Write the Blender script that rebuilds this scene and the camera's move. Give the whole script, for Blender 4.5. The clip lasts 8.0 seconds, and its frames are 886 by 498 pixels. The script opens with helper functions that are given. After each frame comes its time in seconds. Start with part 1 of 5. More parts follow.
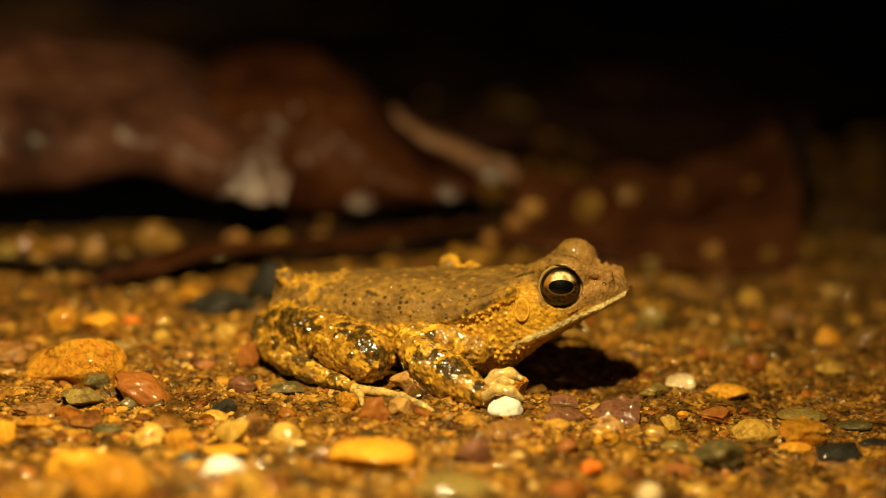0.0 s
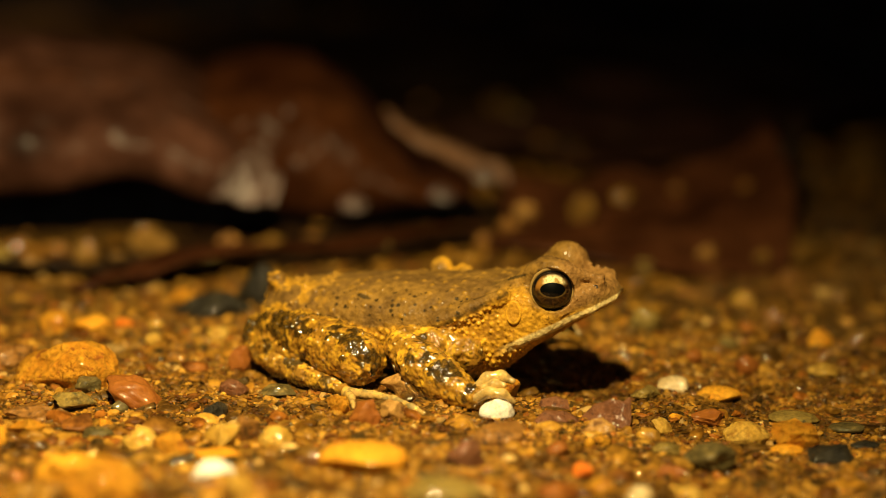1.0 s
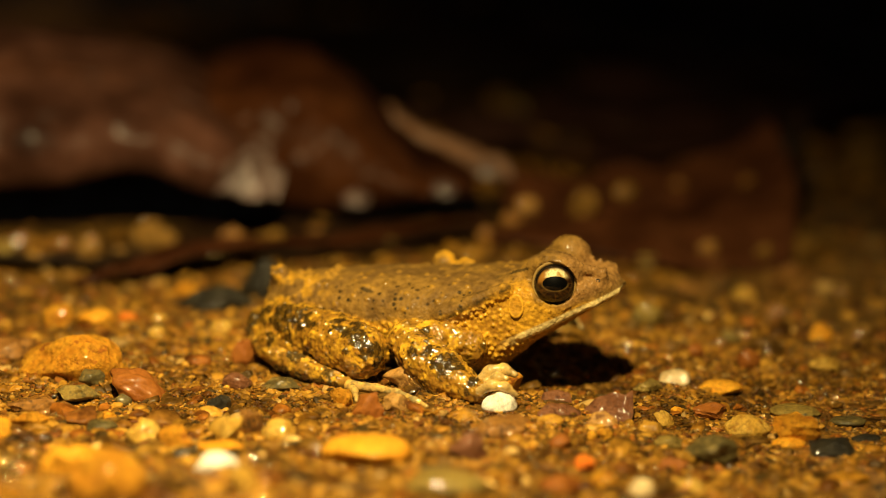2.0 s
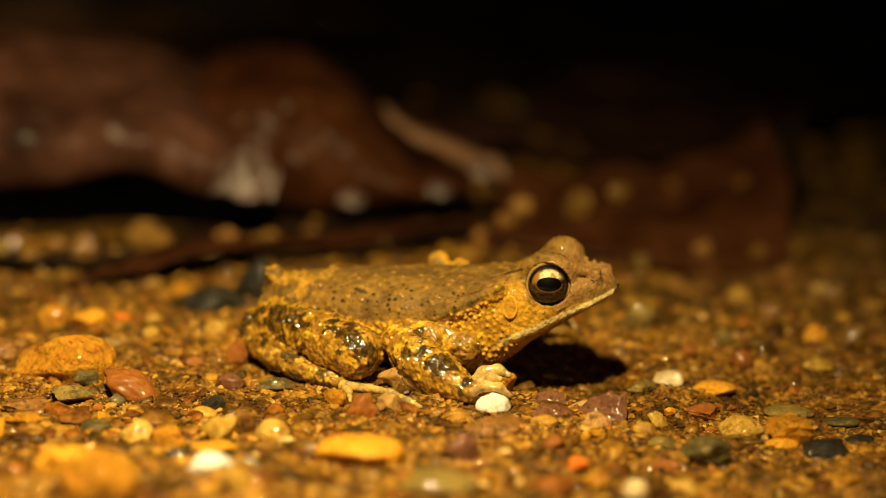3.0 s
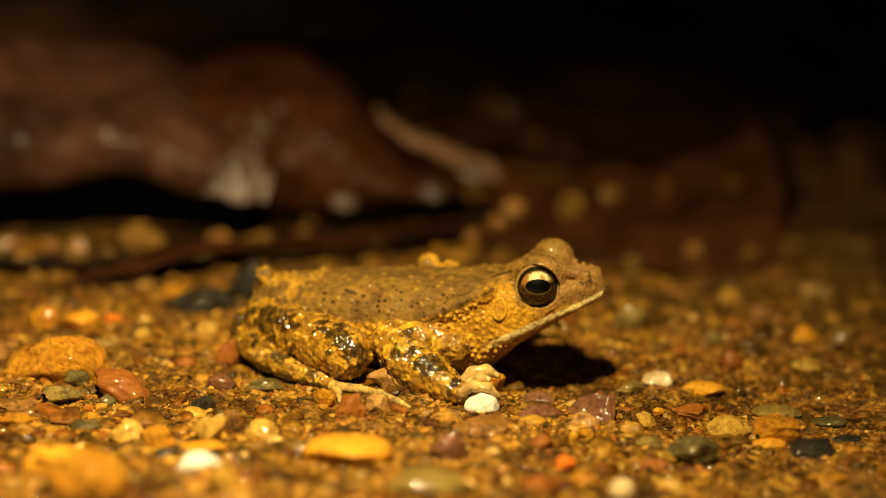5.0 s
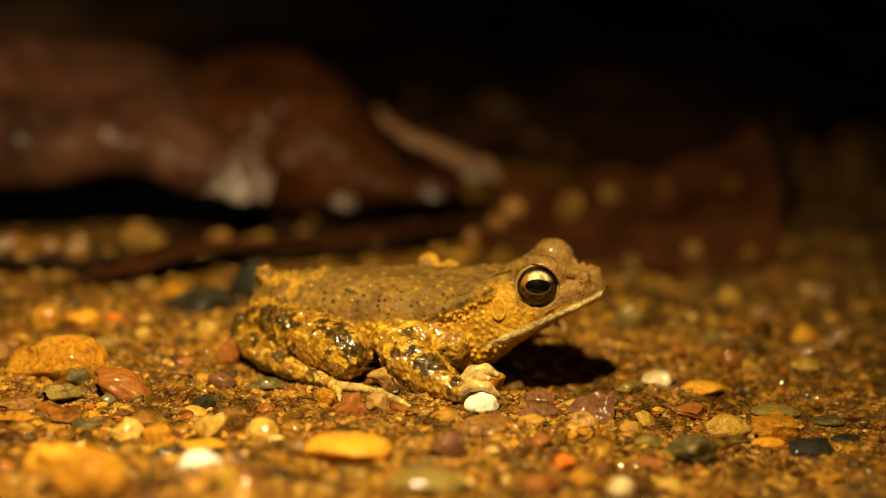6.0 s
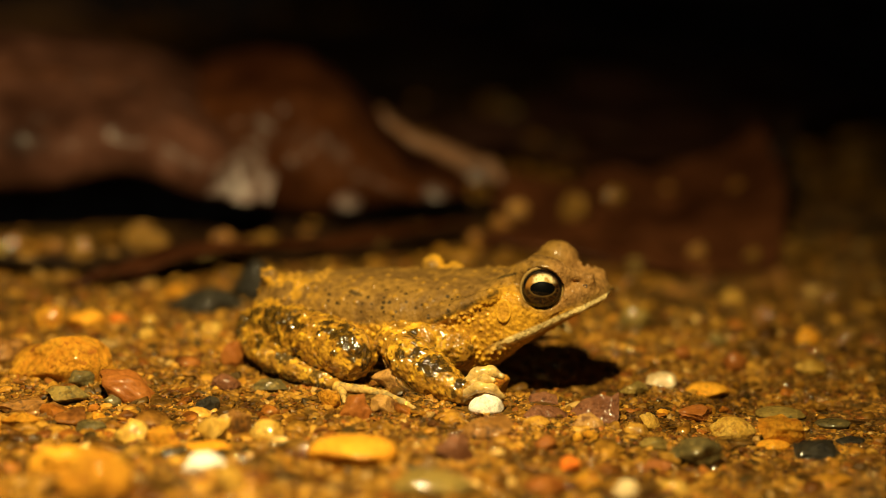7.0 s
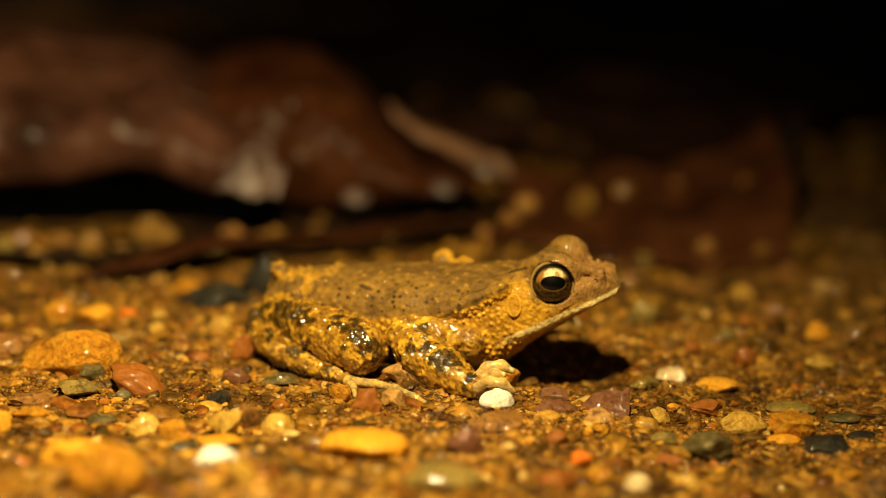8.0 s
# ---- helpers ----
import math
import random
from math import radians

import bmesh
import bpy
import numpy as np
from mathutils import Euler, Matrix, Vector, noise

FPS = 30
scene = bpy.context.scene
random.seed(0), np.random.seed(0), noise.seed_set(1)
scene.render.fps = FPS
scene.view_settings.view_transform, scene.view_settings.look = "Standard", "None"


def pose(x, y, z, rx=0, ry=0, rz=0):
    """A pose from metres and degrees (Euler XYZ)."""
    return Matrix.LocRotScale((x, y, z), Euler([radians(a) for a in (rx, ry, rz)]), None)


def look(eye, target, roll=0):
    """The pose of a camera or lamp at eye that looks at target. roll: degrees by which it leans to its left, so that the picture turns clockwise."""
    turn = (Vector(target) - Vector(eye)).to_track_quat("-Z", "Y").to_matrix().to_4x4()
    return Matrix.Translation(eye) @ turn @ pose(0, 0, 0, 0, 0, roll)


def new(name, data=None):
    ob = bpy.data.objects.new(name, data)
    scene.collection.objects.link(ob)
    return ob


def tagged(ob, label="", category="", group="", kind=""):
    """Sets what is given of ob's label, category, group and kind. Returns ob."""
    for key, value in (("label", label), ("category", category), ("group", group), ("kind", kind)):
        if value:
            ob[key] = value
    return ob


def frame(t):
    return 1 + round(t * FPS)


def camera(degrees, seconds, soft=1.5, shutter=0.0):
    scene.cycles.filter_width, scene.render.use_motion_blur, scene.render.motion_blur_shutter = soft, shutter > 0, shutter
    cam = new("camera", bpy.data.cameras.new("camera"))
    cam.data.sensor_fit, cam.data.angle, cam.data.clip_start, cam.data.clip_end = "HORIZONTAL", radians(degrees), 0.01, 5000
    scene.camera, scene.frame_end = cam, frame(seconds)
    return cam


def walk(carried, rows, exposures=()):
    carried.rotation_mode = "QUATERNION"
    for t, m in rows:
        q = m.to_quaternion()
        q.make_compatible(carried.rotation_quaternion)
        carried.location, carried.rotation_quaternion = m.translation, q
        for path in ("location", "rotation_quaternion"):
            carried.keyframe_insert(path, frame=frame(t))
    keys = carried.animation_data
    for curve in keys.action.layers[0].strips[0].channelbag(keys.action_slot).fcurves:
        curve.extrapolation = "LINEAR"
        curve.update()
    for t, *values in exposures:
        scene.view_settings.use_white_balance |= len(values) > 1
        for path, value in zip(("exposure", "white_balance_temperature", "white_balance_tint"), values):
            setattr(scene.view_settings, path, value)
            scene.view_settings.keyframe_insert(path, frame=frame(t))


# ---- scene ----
cam = camera(20.0, 8.0, soft=0.55)
cam.data.dof.use_dof = True
cam.data.dof.focus_distance = 0.3920
cam.data.dof.aperture_fstop = 8.2

PATH = [
    (0.0, (0.000191, -0.385636, 0.103496), (-0.00068, 1.57199, -0.30599), -0.0345),
    (0.5, (0.000937, -0.385613, 0.103828), (-0.00037, 1.57190, -0.30622), -0.1018),
    (1.0, (0.001350, -0.385324, 0.103668), (0.00146, 1.57249, -0.30496), -0.1084),
    (1.5, (0.001019, -0.386420, 0.103349), (0.00013, 1.57093, -0.30748), -0.0914),
    (3.0, (0.001648, -0.386900, 0.103381), (0.00282, 1.57061, -0.30667), -0.0094),
    (3.5, (0.002199, -0.387430, 0.104141), (0.00440, 1.56972, -0.30764), -0.0140),
    (4.0, (0.002875, -0.388071, 0.103837), (0.00408, 1.56923, -0.30724), -0.0052),
    (4.5, (0.003513, -0.388186, 0.103126), (0.00298, 1.57001, -0.30366), -0.0701),
    (6.0, (0.003811, -0.389709, 0.103204), (0.00280, 1.56864, -0.30283), -0.0118),
    (6.5, (0.003661, -0.389738, 0.102925), (0.00334, 1.56890, -0.30170), -0.0109),
    (7.0, (0.002795, -0.389259, 0.103550), (0.00315, 1.56891, -0.30335), 0.0687),
    (7.5, (0.002273, -0.388957, 0.103130), (0.00145, 1.56921, -0.30379), 0.0840),
    (8.0, (0.001779, -0.389552, 0.103159), (-0.00118, 1.56814, -0.30601), 0.1059),
]
walk(cam, [(t, look(eye, target, roll)) for t, eye, target, roll in PATH])

# ---- light: night, one hand torch held above the camera ----
world = bpy.data.worlds.new("night")
scene.world = world
world.use_nodes = True
world.node_tree.nodes["Background"].inputs["Color"].default_value = (0.010, 0.009, 0.007, 1)
world.node_tree.nodes["Background"].inputs["Strength"].default_value = 0.4
torch_data = bpy.data.lights.new("torch", "SPOT")
torch_data.energy = 10.8
torch_data.color = (1.0, 0.78, 0.375)
torch_data.shadow_soft_size = 0.007
torch_data.spot_size = radians(96)
torch_data.spot_blend = 1.0
torch = new("torch", torch_data)
torch.matrix_world = look((-0.012, -0.183, 0.272), (-0.124, -0.036, 0.0))
scene.view_settings.exposure = 0.0


# ---- numeric noise ----
def hash3(ix, iy, iz, seed):
    n = (ix * 374761393 + iy * 668265263 + iz * 2147483647 + seed * 1274126177) & 0xFFFFFFFF
    n = ((n ^ (n >> 13)) * 1274126177) & 0xFFFFFFFF
    n = ((n ^ (n >> 16)) * 2246822519) & 0xFFFFFFFF
    return ((n ^ (n >> 15)) & 0xFFFFFF) / 16777215.0


def vnoise(p, seed=0):
    """Smooth value noise in -1..1 for an (n, 3) array."""
    i = np.floor(p).astype(np.int64)
    f = p - i
    f = f * f * (3 - 2 * f)
    out = np.zeros(len(p))
    for dx in (0, 1):
        for dy in (0, 1):
            for dz in (0, 1):
                w = (f[:, 0] if dx else 1 - f[:, 0]) * (f[:, 1] if dy else 1 - f[:, 1]) * (f[:, 2] if dz else 1 - f[:, 2])
                out += w * hash3(i[:, 0] + dx, i[:, 1] + dy, i[:, 2] + dz, seed)
    return out * 2 - 1


def fbm(p, octaves=3, seed=0):
    total, amp = np.zeros(len(p)), 1.0
    for k in range(octaves):
        total += amp * vnoise(p * 2.03 ** k, seed + 17 * k)
        amp *= 0.5
    return total


def worley(p, seed=0):
    """Distance to the nearest and second nearest scattered point, and the nearest one's random number."""
    i = np.floor(p).astype(np.int64)
    best, second, pick = np.full(len(p), 9.0), np.full(len(p), 9.0), np.zeros(len(p))
    for dx in (-1, 0, 1):
        for dy in (-1, 0, 1):
            for dz in (-1, 0, 1):
                c = i + np.array((dx, dy, dz))
                q = np.stack([c[:, k] + hash3(c[:, 0], c[:, 1], c[:, 2], seed + 31 * k) for k in range(3)], 1)
                d = np.sqrt(((p - q) ** 2).sum(1))
                r = hash3(c[:, 0], c[:, 1], c[:, 2], seed + 977)
                near = d < best
                second = np.where(near, best, np.minimum(second, d))
                pick = np.where(near, r, pick)
                best = np.where(near, d, best)
    return best, second, pick


def smooth(x, a, b):
    s = np.clip((x - a) / (b - a), 0, 1)
    return s * s * (3 - 2 * s)


# ---- materials ----
def material(name):
    m = bpy.data.materials.new(name)
    m.use_nodes = True
    return m, m.node_tree, m.node_tree.nodes["Principled BSDF"]


def node(tree, kind, **values):
    n = tree.nodes.new(kind)
    for key, value in values.items():
        if key == "op":
            n.operation = value
        elif key == "blend":
            n.blend_type = value
        else:
            n.inputs[key].default_value = value
    return n


def noise_node(tree, scale, detail=4.0, rough=0.55, coords=None):
    n = node(tree, "ShaderNodeTexNoise", Scale=scale, Detail=detail, Roughness=rough)
    if coords:
        tree.links.new(coords, n.inputs["Vector"])
    return n


def ramp_node(tree, source, stops, constant=False):
    r = tree.nodes.new("ShaderNodeValToRGB")
    if constant:
        r.color_ramp.interpolation = "CONSTANT"
    els = r.color_ramp.elements
    while len(els) < len(stops):
        els.new(0.5)
    for el, (at, colour) in zip(els, stops):
        el.position, el.color = at, (*colour, 1)
    tree.links.new(source, r.inputs["Fac"])
    return r


def mix_node(tree, blend, fac, a, b):
    m = tree.nodes.new("ShaderNodeMix")
    m.data_type, m.blend_type = "RGBA", blend
    for value, socket in ((fac, m.inputs["Factor"]), (a, m.inputs["A"]), (b, m.inputs["B"])):
        if isinstance(value, (int, float)):
            socket.default_value = value
        elif isinstance(value, tuple):
            socket.default_value = (*value, 1)
        else:
            tree.links.new(value, socket)
    return m.outputs["Result"]


def bump_node(tree, height, distance, strength=1.0, normal=None):
    b = node(tree, "ShaderNodeBump", Strength=strength, Distance=distance)
    tree.links.new(height, b.inputs["Height"])
    if normal:
        tree.links.new(normal, b.inputs["Normal"])
    return b.outputs["Normal"]


def wet(bsdf, rough=0.45, coat=0.7, coat_rough=0.06, film=1.48):
    bsdf.inputs["Roughness"].default_value = rough
    bsdf.inputs["Specular IOR Level"].default_value = 0.15
    bsdf.inputs["Coat Weight"].default_value = coat
    bsdf.inputs["Coat Roughness"].default_value = coat_rough
    bsdf.inputs["Coat IOR"].default_value = film


def own_coords(tree, coords="Object"):
    """Object coordinates, moved by each object's own random number so that no two look the same."""
    c = tree.nodes.new("ShaderNodeTexCoord").outputs[coords]
    rnd = tree.nodes.new("ShaderNodeObjectInfo").outputs["Random"]
    add = tree.nodes.new("ShaderNodeVectorMath")
    add.operation = "ADD"
    tree.links.new(c, add.inputs[0])
    tree.links.new(rnd, add.inputs[1])
    return add.outputs["Vector"]


def stone_material(name, base, second, third=None, grain=1500.0, patch=300.0, rough=0.42, coat=0.9, relief=0.00045, coords="Object", fleck=0.8, ripple=0.6):
    """Wet stone: two tones in patches, a finer grain, and dark pits."""
    m, tree, bsdf = material(name)
    c = own_coords(tree, coords)
    big = noise_node(tree, patch, 5, 0.6, c)
    fine = noise_node(tree, grain, 6, 0.7, c)
    col = ramp_node(tree, big.outputs["Fac"], [(0.36, base), (0.62, second)]).outputs["Color"]
    if third:
        spots = noise_node(tree, patch * 2.3, 3, 0.6, c)
        mask = ramp_node(tree, spots.outputs["Fac"], [(0.56, (0, 0, 0)), (0.66, (1, 1, 1))]).outputs["Color"]
        col = mix_node(tree, "MIX", mask, col, third)
    speck = ramp_node(tree, fine.outputs["Fac"], [(0.30, (0.35, 0.3, 0.25)), (0.5, (0.95, 0.95, 0.95)), (0.72, (1.5, 1.45, 1.35))]).outputs["Color"]
    col = mix_node(tree, "MULTIPLY", fleck, col, speck)
    tree.links.new(col, bsdf.inputs["Base Color"])
    wet(bsdf, rough, coat, 0.10, 1.5)
    n = bump_node(tree, fine.outputs["Fac"], relief, 0.7)
    n = bump_node(tree, big.outputs["Fac"], relief * 2.5, 0.5, n)
    tree.links.new(n, bsdf.inputs["Normal"])
    skin = noise_node(tree, grain * 0.38, 2.0, 0.5, c)
    tree.links.new(bump_node(tree, skin.outputs["Fac"], 0.0007, ripple), bsdf.inputs["Coat Normal"])
    return m


GRAVEL_TONES = [
    (0.00, (0.34, 0.165, 0.018)), (0.13, (0.17, 0.092, 0.016)), (0.26, (0.40, 0.215, 0.028)), (0.38, (0.22, 0.105, 0.016)),
    (0.50, (0.31, 0.115, 0.015)), (0.58, (0.085, 0.055, 0.016)), (0.65, (0.48, 0.27, 0.040)), (0.77, (0.20, 0.080, 0.015)),
    (0.87, (0.36, 0.19, 0.024)), (0.97, (0.62, 0.42, 0.14)),
]


def gravel_material(name, source, grain=1600.0, patch_scale=420.0, relief=0.00018):
    """Mixed river gravel; the tone of each piece comes from its own random number."""
    m, tree, bsdf = material(name)
    if source == "island":
        rnd = tree.nodes.new("ShaderNodeNewGeometry").outputs["Random Per Island"]
    else:
        rnd = tree.nodes.new("ShaderNodeObjectInfo").outputs["Random"]
    c = own_coords(tree)
    tone = ramp_node(tree, rnd, GRAVEL_TONES, True).outputs["Color"]
    patch = noise_node(tree, patch_scale, 4, 0.6, c)
    fine = noise_node(tree, grain, 5, 0.7, c)
    vary = ramp_node(tree, patch.outputs["Fac"], [(0.34, (0.4, 0.32, 0.25)), (0.66, (1.4, 1.35, 1.25))]).outputs["Color"]
    col = mix_node(tree, "MULTIPLY", 0.85, tone, vary)
    speck = ramp_node(tree, fine.outputs["Fac"], [(0.3, (0.6, 0.55, 0.5)), (0.6, (1.1, 1.1, 1.1))]).outputs["Color"]
    col = mix_node(tree, "MULTIPLY", 0.7, col, speck)
    silt = noise_node(tree, patch_scale * 0.2, 4, 0.65, c)
    cover = ramp_node(tree, silt.outputs["Fac"], [(0.38, (0.20, 0.17, 0.15)), (0.53, (0.95, 0.93, 0.9)), (0.68, (1.45, 1.42, 1.3))]).outputs["Color"]
    col = mix_node(tree, "MULTIPLY", 0.9, col, cover)
    tree.links.new(col, bsdf.inputs["Base Color"])
    wet(bsdf, 0.38, 0.8, 0.06, 1.5)
    n = bump_node(tree, fine.outputs["Fac"], relief, 0.6)
    tree.links.new(n, bsdf.inputs["Normal"])
    skin = noise_node(tree, grain * 0.5, 1.0, 0.4, c)
    tree.links.new(bump_node(tree, skin.outputs["Fac"], relief * 3.5, 0.9), bsdf.inputs["Coat Normal"])
    return m


def ground_material():
    """Wet silt and sand between the stones, in mixed brown and ochre grains."""
    m, tree, bsdf = material("wet_silt")
    c = tree.nodes.new("ShaderNodeTexCoord").outputs["Object"]
    big = noise_node(tree, 45, 5, 0.6, c)
    cells = node(tree, "ShaderNodeTexVoronoi", Scale=1500.0)
    tree.links.new(c, cells.inputs["Vector"])
    fine = noise_node(tree, 1100, 5, 0.7, c)
    soil = ramp_node(tree, big.outputs["Fac"], [(0.3, (0.055, 0.029, 0.006)), (0.7, (0.125, 0.068, 0.013))]).outputs["Color"]
    bw = tree.nodes.new("ShaderNodeSeparateColor")
    tree.links.new(cells.outputs["Color"], bw.inputs["Color"])
    grains = ramp_node(tree, bw.outputs["Red"], [(0.0, (0.35, 0.3, 0.25)), (0.5, (0.9, 0.85, 0.8)), (0.85, (1.3, 1.2, 1.0)), (1.0, (2.0, 1.8, 1.3))]).outputs["Color"]
    col = mix_node(tree, "MULTIPLY", 0.9, soil, grains)
    tree.links.new(col, bsdf.inputs["Base Color"])
    wet(bsdf, 0.45, 0.6, 0.1)
    n = bump_node(tree, cells.outputs["Distance"], 0.0003, 0.6)
    n = bump_node(tree, fine.outputs["Fac"], 0.0003, 0.6, n)
    tree.links.new(n, bsdf.inputs["Normal"])
    return m


def leaf_material(name, dark, light, gloss=0.6, film=0.26):
    """Dead wet leaf: blotched brown with side veins across the blade."""
    m, tree, bsdf = material(name)
    c = tree.nodes.new("ShaderNodeTexCoord").outputs["Object"]
    big = noise_node(tree, 30, 6, 0.65, c)
    fine = noise_node(tree, 500, 5, 0.65, c)
    veins = node(tree, "ShaderNodeTexWave", Scale=28.0, Distortion=2.5)
    tree.links.new(c, veins.inputs["Vector"])
    blot = noise_node(tree, 110, 4, 0.6, c)
    col = ramp_node(tree, big.outputs["Fac"], [(0.34, dark), (0.64, light)]).outputs["Color"]
    stain = ramp_node(tree, blot.outputs["Fac"], [(0.34, (0.55, 0.50, 0.46)), (0.5, (0.95, 0.94, 0.93)), (0.68, (1.3, 1.33, 1.4))]).outputs["Color"]
    col = mix_node(tree, "MULTIPLY", 0.9, col, stain)
    speck = ramp_node(tree, fine.outputs["Fac"], [(0.3, (0.6, 0.55, 0.5)), (0.65, (1.15, 1.1, 1.1))]).outputs["Color"]
    col = mix_node(tree, "MULTIPLY", 0.8, col, speck)
    tree.links.new(col, bsdf.inputs["Base Color"])
    wet(bsdf, 0.48, gloss, film)
    bsdf.inputs["Specular IOR Level"].default_value = gloss
    n = bump_node(tree, veins.outputs["Fac"], 0.0006, 0.35)
    n = bump_node(tree, blot.outputs["Fac"], 0.0012, 0.6, n)
    tree.links.new(n, bsdf.inputs["Normal"])
    if film < 0.2:
        cockle = noise_node(tree, 420, 1.0, 0.5, c)
        tree.links.new(bump_node(tree, cockle.outputs["Fac"], 0.0020, 1.0), bsdf.inputs["Coat Normal"])
    return m


def skin_material(name, gloss, coat_rough=0.1, bump_scale=1500.0, bump=0.0002):
    """Toad skin: the pattern sits in the colour attribute; the grain and the wet coat are added here."""
    m, tree, bsdf = material(name)
    at = tree.nodes.new("ShaderNodeAttribute")
    at.attribute_name = "pattern"
    c = tree.nodes.new("ShaderNodeTexCoord").outputs["Object"]
    fine = noise_node(tree, bump_scale, 4, 0.6, c)
    mid = noise_node(tree, 850, 5, 0.62, c)
    speck = ramp_node(tree, mid.outputs["Fac"], [(0.34, (0.26, 0.21, 0.14)), (0.5, (0.95, 0.94, 0.9)), (0.66, (1.45, 1.42, 1.3))]).outputs["Color"]
    col = mix_node(tree, "MULTIPLY", 0.45 if gloss > 0.5 else 0.5, at.outputs["Color"], speck)
    tree.links.new(col, bsdf.inputs["Base Color"])
    wet(bsdf, 0.5, gloss, coat_rough, 1.85 if gloss > 0.5 else 1.4)
    bsdf.inputs["Specular IOR Level"].default_value = 0.02 if gloss > 0.5 else 0.08
    cells = node(tree, "ShaderNodeTexVoronoi", Scale=bump_scale * 1.1)
    tree.links.new(c, cells.inputs["Vector"])
    if gloss > 0.5:
        # each wart is a small wet dome
        dome = node(tree, "ShaderNodeTexVoronoi", Scale=1150.0)
        tree.links.new(c, dome.inputs["Vector"])
        square = node(tree, "ShaderNodeMath", op="MULTIPLY")
        tree.links.new(dome.outputs["Distance"], square.inputs[0])
        tree.links.new(dome.outputs["Distance"], square.inputs[1])
        flip = node(tree, "ShaderNodeMath", op="SUBTRACT")
        flip.inputs[0].default_value = 1.0
        tree.links.new(square.outputs["Value"], flip.inputs[1])
        tree.links.new(bump_node(tree, flip.outputs["Value"], 0.00028, 0.9), bsdf.inputs["Coat Normal"])
    n = bump_node(tree, fine.outputs["Fac"], bump, 0.7)
    n = bump_node(tree, cells.outputs["Distance"], bump, 0.5, n)
    tree.links.new(n, bsdf.inputs["Normal"])
    return m


def plain(name, colour, rough=0.4, coat=0.0, metal=0.0):
    m, tree, bsdf = material(name)
    c = tree.nodes.new("ShaderNodeTexCoord").outputs["Object"]
    fine = noise_node(tree, 900, 4, 0.6, c)
    vary = ramp_node(tree, fine.outputs["Fac"], [(0.3, tuple(v * 0.75 for v in colour)), (0.7, tuple(min(1, v * 1.15) for v in colour))])
    tree.links.new(vary.outputs["Color"], bsdf.inputs["Base Color"])
    bsdf.inputs["Roughness"].default_value = rough
    bsdf.inputs["Metallic"].default_value = metal
    bsdf.inputs["Coat Weight"].default_value = coat
    return m


def water_material():
    m, tree, bsdf = material("clear_water")
    bsdf.inputs["Base Color"].default_value = (1, 1, 1, 1)
    bsdf.inputs["Transmission Weight"].default_value = 1.0
    bsdf.inputs["IOR"].default_value = 1.33
    bsdf.inputs["Roughness"].default_value = 0.0
    return m


